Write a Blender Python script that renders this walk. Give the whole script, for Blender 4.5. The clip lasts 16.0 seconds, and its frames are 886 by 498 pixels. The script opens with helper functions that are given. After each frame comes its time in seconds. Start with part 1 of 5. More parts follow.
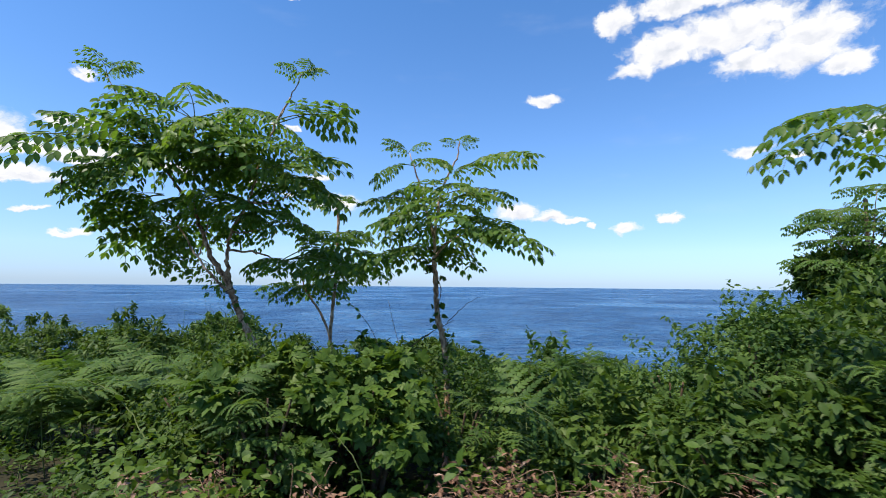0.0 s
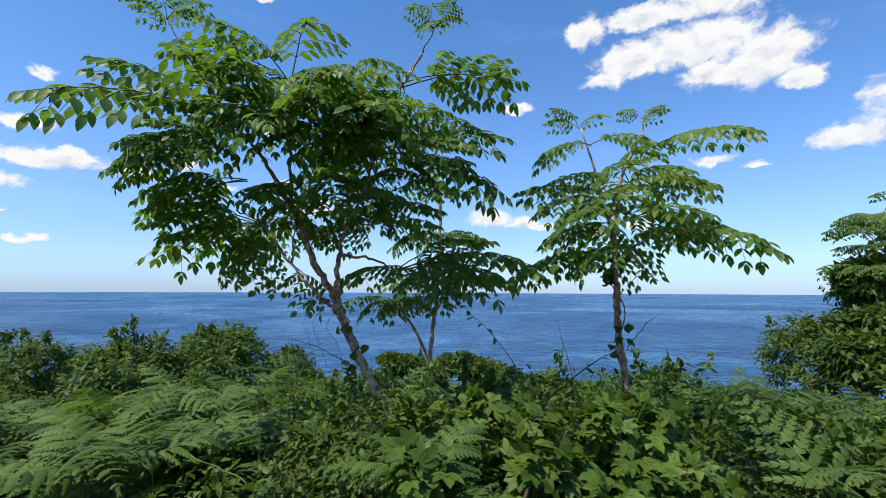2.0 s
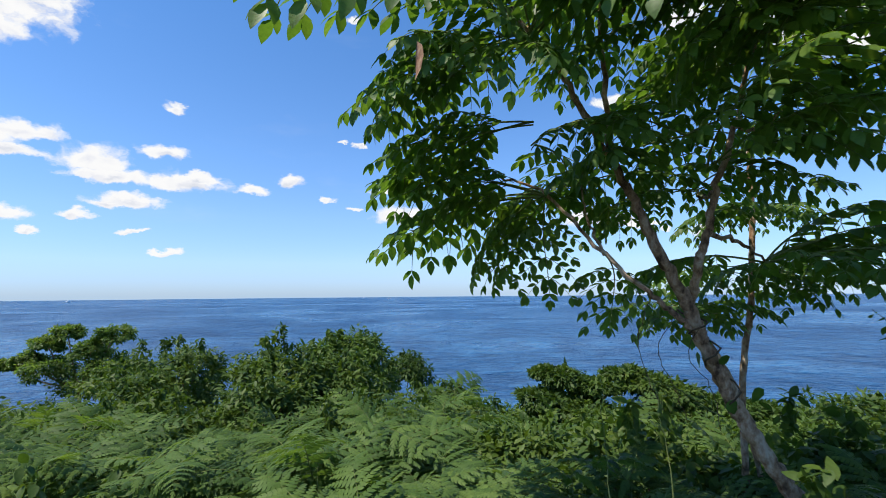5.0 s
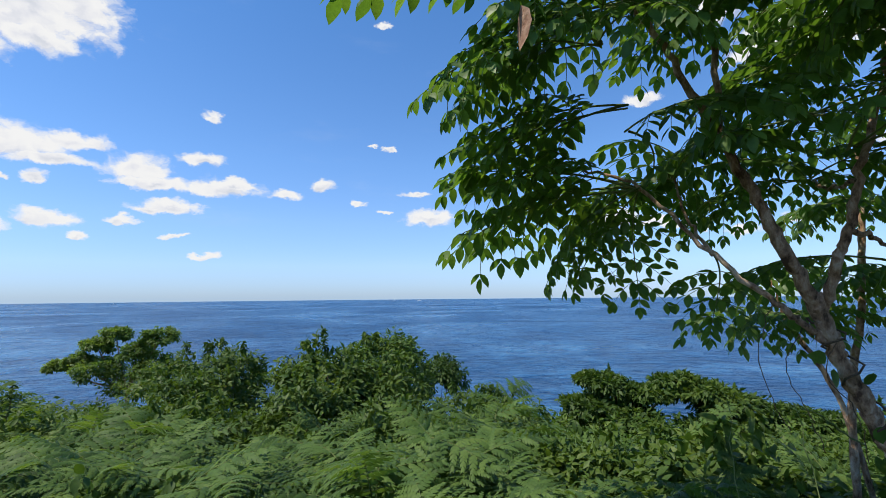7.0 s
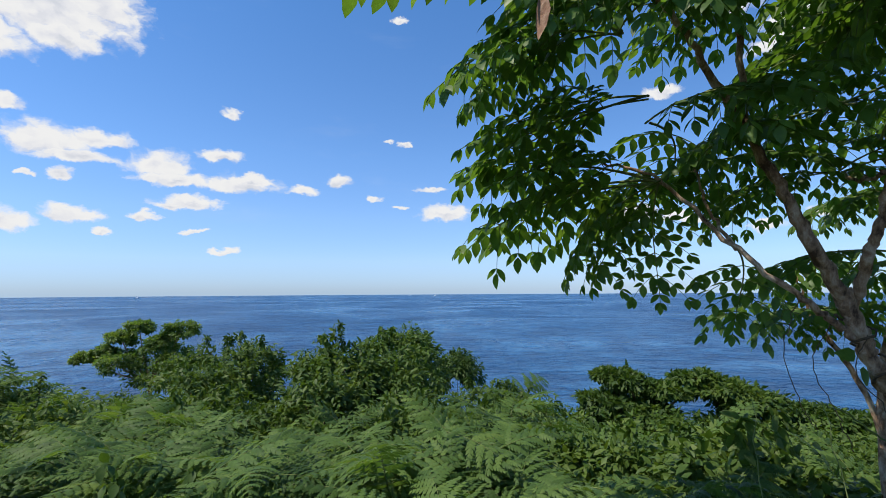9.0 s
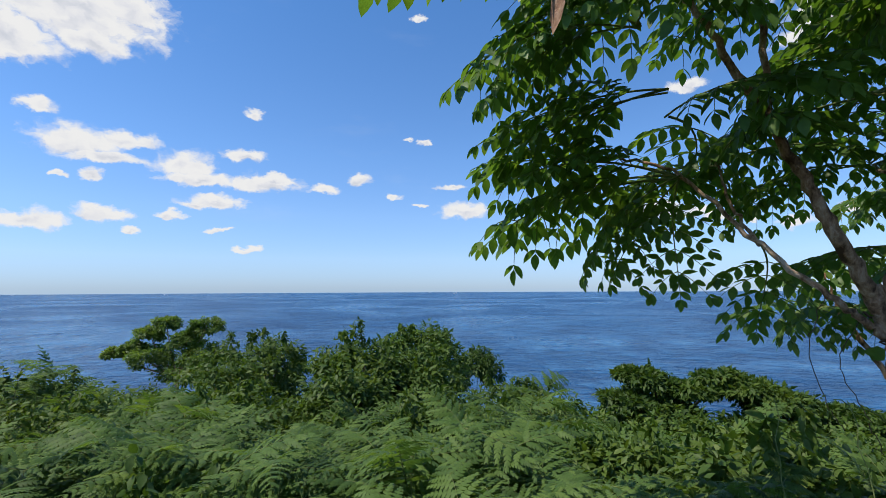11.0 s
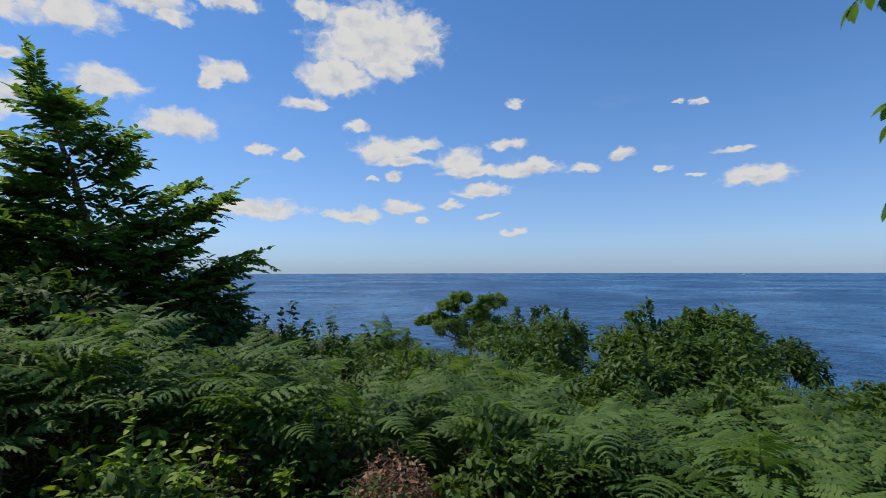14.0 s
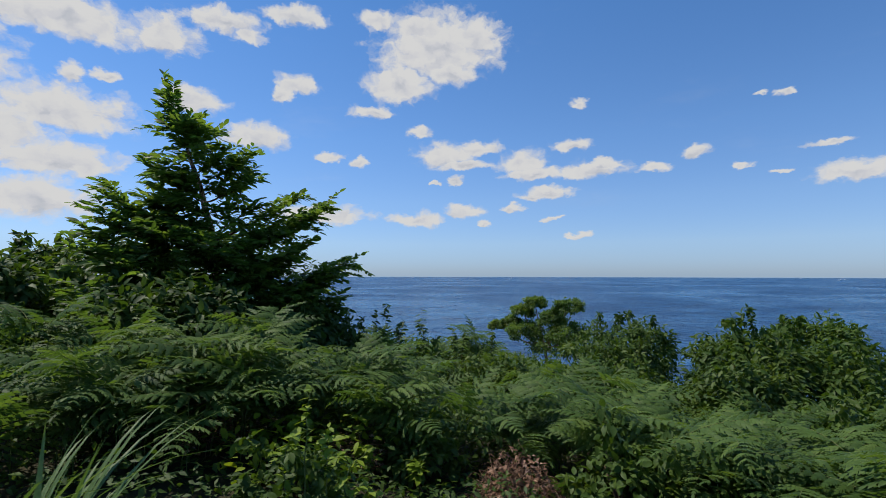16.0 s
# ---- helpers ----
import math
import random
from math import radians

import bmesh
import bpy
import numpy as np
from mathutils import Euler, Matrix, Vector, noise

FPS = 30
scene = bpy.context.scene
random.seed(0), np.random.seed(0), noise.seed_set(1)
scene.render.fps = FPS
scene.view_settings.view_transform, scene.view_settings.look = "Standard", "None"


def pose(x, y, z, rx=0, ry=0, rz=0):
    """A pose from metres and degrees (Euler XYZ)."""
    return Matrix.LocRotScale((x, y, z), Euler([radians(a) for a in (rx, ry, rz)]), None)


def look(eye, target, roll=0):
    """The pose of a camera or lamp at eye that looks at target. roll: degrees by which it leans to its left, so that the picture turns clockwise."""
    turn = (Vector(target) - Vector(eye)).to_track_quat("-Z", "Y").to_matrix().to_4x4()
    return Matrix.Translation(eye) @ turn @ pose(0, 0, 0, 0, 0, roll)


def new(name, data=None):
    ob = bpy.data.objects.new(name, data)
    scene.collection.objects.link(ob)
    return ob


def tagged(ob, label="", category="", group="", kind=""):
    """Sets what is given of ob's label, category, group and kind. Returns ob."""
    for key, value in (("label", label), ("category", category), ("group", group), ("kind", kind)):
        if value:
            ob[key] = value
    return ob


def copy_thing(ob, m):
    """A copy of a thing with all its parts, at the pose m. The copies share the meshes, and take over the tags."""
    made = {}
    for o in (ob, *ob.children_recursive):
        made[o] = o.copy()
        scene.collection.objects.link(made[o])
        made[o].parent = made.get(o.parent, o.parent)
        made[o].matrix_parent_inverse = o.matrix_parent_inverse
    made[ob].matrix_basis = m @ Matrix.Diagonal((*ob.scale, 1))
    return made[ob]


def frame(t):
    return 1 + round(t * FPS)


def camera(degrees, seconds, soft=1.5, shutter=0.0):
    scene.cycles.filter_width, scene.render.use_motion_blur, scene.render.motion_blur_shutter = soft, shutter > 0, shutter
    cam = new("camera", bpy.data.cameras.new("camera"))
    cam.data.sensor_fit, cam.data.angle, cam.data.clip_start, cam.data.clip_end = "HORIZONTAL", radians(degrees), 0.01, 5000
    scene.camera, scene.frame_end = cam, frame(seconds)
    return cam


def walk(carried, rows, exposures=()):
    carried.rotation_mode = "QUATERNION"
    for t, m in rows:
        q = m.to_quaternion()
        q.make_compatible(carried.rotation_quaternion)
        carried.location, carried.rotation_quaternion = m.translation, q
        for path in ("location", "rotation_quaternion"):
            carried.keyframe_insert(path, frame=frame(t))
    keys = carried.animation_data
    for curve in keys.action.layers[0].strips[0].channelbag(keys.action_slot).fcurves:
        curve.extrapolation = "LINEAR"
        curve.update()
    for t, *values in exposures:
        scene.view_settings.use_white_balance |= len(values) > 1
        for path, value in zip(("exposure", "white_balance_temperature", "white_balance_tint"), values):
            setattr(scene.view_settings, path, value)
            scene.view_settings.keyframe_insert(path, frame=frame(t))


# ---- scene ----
cam = camera(86.8, 16.0, soft=0.8, shutter=0.25)
METRES, EYE, TILT, LEAN, TURN = 6.0, 1.6, 4.38, -0.5, 0.0
ROWS = [
    (0.0, 0.0, 0.0, 0.0, 0.0, 0.0, -0.0),
    (0.5, -0.0942, 0.0557, -0.0031, -0.2, -0.15, 0.07),
    (1.0, -0.1682, 0.1022, -0.001, -0.98, -0.47, 0.09),
    (1.5, -0.2367, 0.182, -0.0099, -2.56, 0.32, 0.01),
    (2.0, -0.2932, 0.218, -0.0018, -3.21, 0.72, 0.03),
    (2.5, -0.3453, 0.2528, -0.0002, -2.29, 1.37, 0.21),
    (3.0, -0.3938, 0.3014, -0.0045, -0.96, 1.77, 0.33),
    (3.5, -0.4604, 0.3418, -0.0104, 1.46, 1.78, 0.69),
    (4.0, -0.5107, 0.3796, -0.0093, 4.51, 1.52, 1.02),
    (4.5, -0.5373, 0.433, -0.0149, 6.51, 1.24, 1.36),
    (7.0, -0.6059, 0.5017, -0.0153, 11.59, 1.67, 1.92),
    (7.5, -0.6048, 0.5031, -0.0162, 12.27, 1.56, 1.96),
    (8.0, -0.6055, 0.503, -0.0169, 12.79, 1.48, 1.93),
    (8.5, -0.6054, 0.5041, -0.0165, 13.26, 1.37, 1.9),
    (9.0, -0.6069, 0.5036, -0.0161, 13.51, 1.15, 1.86),
    (11.5, -0.6036, 0.5025, -0.0173, 18.16, 0.76, 2.05),
    (12.0, -0.612, 0.5004, -0.0182, 22.27, 0.21, 2.29),
    (12.5, -0.6305, 0.4957, -0.0239, 28.59, 0.09, 2.6),
    (13.0, -0.6443, 0.4842, -0.0228, 35.36, 0.13, 3.01),
    (13.5, -0.6556, 0.4745, -0.0229, 41.46, 0.13, 3.37),
    (14.0, -0.6659, 0.4669, -0.022, 47.21, 0.12, 3.71),
    (14.5, -0.674, 0.4657, -0.0238, 51.68, -0.13, 3.89),
    (15.0, -0.6827, 0.4581, -0.0287, 54.39, -0.28, 3.93),
    (15.5, -0.6849, 0.4218, -0.0252, 55.15, 0.19, 3.87),
    (16.0, -0.6889, 0.3708, -0.0088, 54.82, 1.06, 3.8),
]
walk(cam, [(t, pose(0, 0, EYE, TILT, LEAN, TURN) @ pose(METRES * x, METRES * y, METRES * z, 90 + pitch, roll, yaw)) for t, x, y, z, yaw, pitch, roll in ROWS],
     exposures=[(0.0, 0.5), (1.5, 0.4), (3.5, 0.45), (7.0, 0.3), (9.0, 0.25), (12.5, 0.1), (14.5, -0.15), (16.0, -0.15)])


# ---- world, sun, exposure ----
SUN_EL, SUN_AZ = 60.0, -124.0   # degrees; azimuth from +y towards +x


class Nodes:
    """Short hand for building node trees."""

    def __init__(self, tree):
        self.tree = tree
        tree.nodes.clear()

    def add(self, kind, **props):
        n = self.tree.nodes.new(kind)
        for k, v in props.items():
            setattr(n, k, v)
        return n

    def put(self, socket, value):
        if isinstance(value, bpy.types.NodeSocket):
            self.tree.links.new(value, socket)
        else:
            socket.default_value = value

    def math(self, op, a, b=0.0, c=0.0, clamp=False):
        n = self.add("ShaderNodeMath", operation=op, use_clamp=clamp)
        for i, v in enumerate((a, b, c)):
            self.put(n.inputs[i], v)
        return n.outputs[0]

    def vec(self, op, a, b=(0, 0, 0), c=(0, 0, 0), out=0):
        n = self.add("ShaderNodeVectorMath", operation=op)
        self.put(n.inputs[0], a)
        self.put(n.inputs[1], b)
        if op == "MULTIPLY_ADD":
            self.put(n.inputs[2], c)
        return n.outputs["Value"] if op in ("DOT_PRODUCT", "LENGTH") else n.outputs[0]

    def noise(self, vector, scale, detail=4.0, rough=0.55, distortion=0.0):
        n = self.add("ShaderNodeTexNoise")
        if vector is not None:
            self.put(n.inputs["Vector"], vector)
        n.inputs["Scale"].default_value = scale
        n.inputs["Detail"].default_value = detail
        n.inputs["Roughness"].default_value = rough
        n.inputs["Distortion"].default_value = distortion
        return n.outputs[0], n.outputs[1]

    def ramp(self, fac, *stops):
        n = self.add("ShaderNodeValToRGB")
        e = n.color_ramp.elements
        e[0].position, e[0].color = stops[0][0], (*stops[0][1], 1)
        e[1].position, e[1].color = stops[-1][0], (*stops[-1][1], 1)
        for p, c in stops[1:-1]:
            e.new(p).color = (*c, 1)
        self.put(n.inputs[0], fac)
        return n.outputs[0]

    def remap(self, v, a, b, c=0.0, d=1.0, smooth=True):
        n = self.add("ShaderNodeMapRange", interpolation_type="SMOOTHSTEP" if smooth else "LINEAR")
        for i, x in enumerate((v, a, b, c, d)):
            self.put(n.inputs[i], x)
        return n.outputs[0]

    def mix(self, fac, a, b, blend="MIX"):
        n = self.add("ShaderNodeMix", data_type="RGBA", blend_type=blend)
        self.put(n.inputs[0], fac)
        self.put(n.inputs[6], a)
        self.put(n.inputs[7], b)
        return n.outputs[2]


world = bpy.data.worlds.new("sky")
scene.world = world
world.use_nodes = True
wn = Nodes(world.node_tree)
ray = wn.add("ShaderNodeTexCoord").outputs["Generated"]
sep = wn.add("ShaderNodeSeparateXYZ")
wn.put(sep.inputs[0], ray)
sx, sy, sz = sep.outputs
up = wn.math("MAXIMUM", sz, 0.006)
com = wn.add("ShaderNodeCombineXYZ")
for i, v in enumerate((sx, sy, up)):
    wn.put(com.inputs[i], v)
sky = wn.add("ShaderNodeTexSky", sky_type="NISHITA", sun_disc=False)
sky.sun_elevation, sky.sun_rotation = radians(SUN_EL), radians(SUN_AZ)
sky.altitude, sky.air_density, sky.dust_density, sky.ozone_density = 20.0, 1.0, 0.1, 3.0
wn.put(sky.inputs[0], com.outputs[0])
# the clouds, by azimuth and elevation in degrees
az = wn.math("MULTIPLY", wn.math("ARCTAN2", sx, sy), 57.2958)
el = wn.math("MULTIPLY", wn.math("ARCSINE", sz), 57.2958)
com2 = wn.add("ShaderNodeCombineXYZ")
wn.put(com2.inputs[0], az)
wn.put(com2.inputs[1], el)
flat = com2.outputs[0]
wf, wc = wn.noise(wn.vec("MULTIPLY", flat, (0.7, 1.0, 1)), 0.55, 6.0, 0.62)
warp = wn.vec("MULTIPLY_ADD", wn.vec("SUBTRACT", wc, (0.5, 0.5, 0.5)), (3.2, 2.2, 0), flat)
nearest = [None]
low = [None]


def cloud(a, e, w, h):
    w, h = w * 1.12, h * 1.12
    s = wn.vec("MULTIPLY_ADD", warp, (1 / w, 1 / h, 0), (-a / w, -e / h, 0))
    height = wn.vec("DOT_PRODUCT", s, (0, 1, 0))
    s = wn.vec("MAXIMUM", s, wn.vec("MULTIPLY", s, (1, -1.4, 1)))
    r = wn.vec("DOT_PRODUCT", s, s)
    if nearest[0] is None:
        nearest[0], low[0] = r, height
        return
    inside = wn.math("LESS_THAN", r, nearest[0])
    low[0] = wn.math("MULTIPLY_ADD", inside, wn.math("SUBTRACT", height, low[0]), low[0])
    nearest[0] = wn.math("MINIMUM", nearest[0], r)


# the great cloud and its neighbours over the bare sea
cloud(32.2, 25.4, 7.2, 2.6), cloud(26.1, 25.1, 4.3, 2.2), cloud(23.1, 23.6, 2.4, 1.1), cloud(37.4, 22.1, 5.0, 2.0), cloud(39.3, 23.5, 3.9, 2.2), cloud(27.4, 29.1, 4.5, 1.3)
cloud(41.6, 20.4, 2.0, 1.2), cloud(33.6, 22.5, 3.0, 1.3), cloud(20.5, 28.5, 2.2, 1.7), cloud(12.1, 21.5, 2.2, 0.7), cloud(33.5, 13.9, 2.1, 0.7), cloud(37.5, 12.8, 1.1, 0.4)
cloud(9.0, 8.8, 2.6, 1.2), cloud(15.0, 7.6, 2.1, 0.5), cloud(17.6, 6.8, 0.5, 0.4), cloud(21.4, 6.5, 1.6, 0.8), cloud(25.8, 7.5, 1.1, 0.8), cloud(45.0, 14.4, 3.0, 1.5)
cloud(36, 29.5, 7, 2.4), cloud(51, 17, 5, 2.5)
# the broken row out to sea
cloud(-55.4, 26.0, 7.7, 4.3), cloud(-60.3, 22.3, 4.1, 2.7), cloud(-63.7, 19.2, 2.7, 0.9), cloud(-51.2, 27.1, 4.2, 2.3), cloud(-57.5, 28.2, 4.2, 1.7), cloud(-54.0, 23.6, 3.5, 1.5)
cloud(-54.7, 14.3, 3.5, 1.7), cloud(-50.6, 15.1, 2.8, 0.9), cloud(-52.3, 13.2, 3.5, 0.8), cloud(-45.1, 13.3, 3.0, 1.6), cloud(-43.7, 12.0, 4.0, 0.9), cloud(-37.8, 12.0, 4.8, 1.2)
cloud(-35.9, 12.5, 2.8, 0.8), cloud(-53.4, 11.4, 1.1, 0.6), cloud(-55.8, 11.1, 0.7, 0.4), cloud(-46.5, 8.0, 1.4, 0.5), cloud(-42.4, 9.7, 3.0, 0.8), cloud(-44.1, 9.3, 2.0, 0.5)
cloud(-39.4, 15.0, 2.2, 0.9), cloud(-38.6, 19.6, 1.1, 0.7), cloud(-30.4, 11.9, 1.9, 0.7), cloud(-26.4, 13.1, 1.7, 0.8), cloud(-21.9, 11.4, 0.8, 0.4), cloud(-38.9, 4.8, 1.7, 0.4)
cloud(-41.8, 6.8, 1.3, 0.3), cloud(-13.3, 9.5, 3.2, 1.2), cloud(-14.8, 12.3, 1.8, 0.4), cloud(-19.0, 10.2, 0.8, 0.3), cloud(-18.2, 17.6, 0.9, 0.4), cloud(-20.3, 17.9, 0.7, 0.2)
cloud(-57.9, 17.1, 1.5, 0.8), cloud(-58.2, 6.6, 3.4, 1.0), cloud(-52.3, 7.6, 2.6, 0.9), cloud(-49.9, 6.0, 0.8, 0.4), cloud(-18.9, 31.2, 1.5, 0.5), cloud(13.0, 8.1, 2.6, 0.7)
# the thick clouds along the coast
cloud(-72.6, 21.4, 2.5, 1.3), cloud(-74.2, 20.1, 1.2, 1.2), cloud(-63.1, 28.8, 2.4, 1.2), cloud(-77.2, 15.3, 3.6, 1.7), cloud(-83.7, 18.2, 3.2, 1.6), cloud(-68.7, 13.9, 1.8, 0.7)
cloud(-65.2, 13.3, 0.9, 0.7), cloud(-69.3, 7.0, 5.8, 1.2), cloud(-94.0, 18.8, 1.2, 1.1), cloud(-91.4, 19.3, 1.1, 0.7), cloud(-94.7, 15.3, 6.0, 2.5), cloud(-95.0, 10.7, 5.4, 2.1)
cloud(-96.1, 6.9, 5.0, 2.4), cloud(-95.5, 23.4, 8.5, 2.3), cloud(-86.2, 23.8, 3.1, 2.3), cloud(-80.8, 26.5, 4.5, 1.3), cloud(-73.0, 28.3, 3.8, 1.1), cloud(-77.9, 25.7, 1.8, 1.1)
cloud(-104, 18, 6, 5), cloud(-108, 8, 7, 4), cloud(-100, 13, 5, 3)
field = wn.math("SUBTRACT", 1.0, wn.math("SQRT", nearest[0]))
puff, _ = wn.noise(wn.vec("MULTIPLY", warp, (1.0, 1.35, 1)), 0.55, 7.0, 0.56)
body = wn.math("ADD", field, wn.math("MULTIPLY_ADD", puff, 1.25, -0.60))
thick = wn.remap(body, -0.08, 0.50)
veil, _ = wn.noise(wn.vec("MULTIPLY", flat, (0.5, 1.6, 1)), 0.12, 4.0, 0.6)
cover = wn.math("MAXIMUM", thick, wn.math("MULTIPLY", wn.remap(veil, 0.55, 0.85), 0.10))
off, _ = wn.noise(wn.vec("MULTIPLY", wn.vec("ADD", warp, (0.5, 1.0, 0)), (1.0, 1.35, 1)), 0.55, 2.0, 0.5)
rise = wn.math("MULTIPLY_ADD", low[0], 0.30, 0.04, False)
lit = wn.remap(wn.math("ADD", wn.math("MULTIPLY", wn.math("SUBTRACT", puff, off), 1.0), wn.math("SUBTRACT", rise, wn.math("MULTIPLY", wn.math("MAXIMUM", wn.math("SUBTRACT", body, 0.5), 0.0), 0.5))), -0.5, 0.12)
shade = wn.ramp(lit, (0.0, (5.1, 5.4, 6.0)), (0.5, (6.4, 6.5, 6.9)), (1.0, (7.3, 7.3, 7.3)))
clear = wn.ramp(wn.remap(sz, 0.0, 0.55, 0.0, 1.0, False), (0.0, (0.50, 0.70, 1.22)), (0.05, (0.63, 0.82, 1.31)), (0.12, (0.82, 0.98, 1.36)), (0.28, (0.93, 1.12, 1.44)), (0.5, (0.90, 1.20, 1.54)), (1.0, (0.74, 1.19, 1.58)))
blue = wn.mix(1.0, sky.outputs[0], clear, "MULTIPLY")
back = wn.add("ShaderNodeBackground")
back.inputs["Strength"].default_value = 0.1
wn.put(back.inputs["Color"], wn.mix(cover, blue, shade))
wn.put(wn.add("ShaderNodeOutputWorld").inputs[0], back.outputs[0])

sun = new("sun", bpy.data.lights.new("sun", "SUN"))
sun.data.energy, sun.data.angle, sun.data.color = 4.6, radians(0.6), (1.0, 0.94, 0.82)
sun_way = Vector((math.sin(radians(SUN_AZ)) * math.cos(radians(SUN_EL)), math.cos(radians(SUN_AZ)) * math.cos(radians(SUN_EL)), math.sin(radians(SUN_EL))))
sun.matrix_world = look(sun_way * 100, (0, 0, 0))


# ---- materials ----
def material(name):
    m = bpy.data.materials.new(name)
    m.use_nodes = True
    return m, Nodes(m.node_tree)


def finish(n, shader):
    n.put(n.add("ShaderNodeOutputMaterial").inputs[0], shader)


def leaf_material(name, dark, mid, light, rough=0.55, through_light=0.3, patch=0.6, gloss=0.28, own=0.4):
    """Green leaves: a colour for each leaf, drifting from plant to plant, with light shining through."""
    m, n = material(name)
    each = n.math("FRACT", n.math("ADD", n.add("ShaderNodeNewGeometry").outputs["Random Per Island"], n.add("ShaderNodeObjectInfo").outputs["Random"]))
    co = n.add("ShaderNodeNewGeometry").outputs["Position"]
    broad, _ = n.noise(co, patch, 3.0)
    fine, _ = n.noise(co, 45.0, 3.0)
    fac = n.math("ADD", n.math("MULTIPLY", each, own), n.math("MULTIPLY_ADD", broad, 1.2, -0.08 - own / 2))
    col = n.ramp(fac, (0.05, dark), (0.5, mid), (0.95, light))
    col = n.mix(n.remap(fine, 0.35, 0.75, 0.0, 0.35), col, (dark[0] * 0.7, dark[1] * 0.7, dark[2] * 0.7, 1))
    p = n.add("ShaderNodeBsdfPrincipled")
    n.put(p.inputs["Base Color"], col)
    p.inputs["Roughness"].default_value = rough
    p.inputs["Specular IOR Level"].default_value = gloss
    bump = n.add("ShaderNodeBump")
    bump.inputs["Strength"].default_value, bump.inputs["Distance"].default_value = 0.25, 0.004
    n.put(bump.inputs["Height"], fine)
    n.put(p.inputs["Normal"], bump.outputs[0])
    t = n.add("ShaderNodeBsdfTranslucent")
    n.put(t.inputs[0], n.mix(1.0, col, (1.5, 1.5, 0.6, 1), "MULTIPLY"))
    mixed = n.add("ShaderNodeMixShader")
    mixed.inputs[0].default_value = through_light
    n.put(mixed.inputs[1], p.outputs[0])
    n.put(mixed.inputs[2], t.outputs[0])
    finish(n, mixed.outputs[0])
    return m


def rough_material(name, dark, mid, light, scale=6.0, stretch=(1, 1, 1), bump_depth=0.01, rough=0.9, island=0.0, spread=0.225):
    m, n = material(name)
    co = n.vec("MULTIPLY", n.add("ShaderNodeTexCoord").outputs["Object"], stretch)
    a, _ = n.noise(co, scale, 6.0, 0.65)
    b, _ = n.noise(co, scale * 0.15, 3.0)
    fac = n.math("ADD", n.math("MULTIPLY", a, 0.7), n.math("MULTIPLY", b, 0.35))
    if island:
        fac = n.math("ADD", fac, n.math("MULTIPLY_ADD", n.add("ShaderNodeNewGeometry").outputs["Random Per Island"], island, -island / 2))
    p = n.add("ShaderNodeBsdfPrincipled")
    n.put(p.inputs["Base Color"], n.ramp(fac, (0.525 - spread, dark), (0.525, mid), (0.525 + spread, light)))
    p.inputs["Roughness"].default_value = rough
    p.inputs["Specular IOR Level"].default_value = 0.2
    bump = n.add("ShaderNodeBump")
    bump.inputs["Strength"].default_value, bump.inputs["Distance"].default_value = 0.8, bump_depth
    n.put(bump.inputs["Height"], a)
    n.put(p.inputs["Normal"], bump.outputs[0])
    finish(n, p.outputs[0])
    return m


ARALIA = leaf_material("aralia_leaf", (0.055, 0.115, 0.022), (0.105, 0.190, 0.034), (0.180, 0.260, 0.045), 0.45, 0.5, 0.9, 0.35)
BRACKEN = leaf_material("bracken", (0.032, 0.064, 0.017), (0.090, 0.156, 0.036), (0.152, 0.224, 0.052), 0.55, 0.40, 1.3, 0.18, 0.6)
SHRUB = leaf_material("shrub_leaf", (0.030, 0.064, 0.012), (0.070, 0.122, 0.019), (0.145, 0.195, 0.033), 0.55, 0.36, 0.8, 0.28, 0.3)
VINE = leaf_material("vine_leaf", (0.035, 0.075, 0.010), (0.078, 0.138, 0.018), (0.15, 0.21, 0.03), 0.55, 0.34, 1.2)
YELLOW = leaf_material("yellow_leaf", (0.10, 0.17, 0.015), (0.19, 0.27, 0.02), (0.30, 0.36, 0.04), 0.55, 0.32, 1.2)
DARK = leaf_material("tree_leaf", (0.024, 0.055, 0.010), (0.058, 0.105, 0.016), (0.12, 0.175, 0.024), 0.55, 0.36, 0.5)
GRASS = leaf_material("grass_blade", (0.06, 0.12, 0.03), (0.12, 0.19, 0.06), (0.22, 0.29, 0.12), 0.5, 0.3, 2.0)
LAYERED = leaf_material("layered_leaf", (0.055, 0.108, 0.026), (0.115, 0.188, 0.040), (0.195, 0.260, 0.055), 0.45, 0.55, 0.8, 0.34, 0.45)
BARK = rough_material("bark", (0.09, 0.048, 0.028), (0.36, 0.215, 0.125), (0.58, 0.43, 0.30), 26.0, (1, 1, 0.5), 0.03, 0.9, 0.0, 0.11)
TWIG = rough_material("twig", (0.05, 0.03, 0.02), (0.10, 0.065, 0.04), (0.18, 0.12, 0.08), 30.0)
STALK = rough_material("green_stalk", (0.06, 0.09, 0.02), (0.13, 0.16, 0.05), (0.24, 0.26, 0.10), 20.0)
DEAD = rough_material("dead_fern", (0.10, 0.05, 0.03), (0.24, 0.13, 0.08), (0.42, 0.28, 0.19), 5.0, (1, 1, 1), 0.01, 0.9, 0.35)
SOIL = rough_material("soil", (0.015, 0.012, 0.008), (0.035, 0.032, 0.016), (0.07, 0.055, 0.03), 1.5, (1, 1, 1), 0.05)
WHITE = rough_material("boat_paint", (0.6, 0.6, 0.6), (0.75, 0.75, 0.75), (0.82, 0.82, 0.82), 1.0)

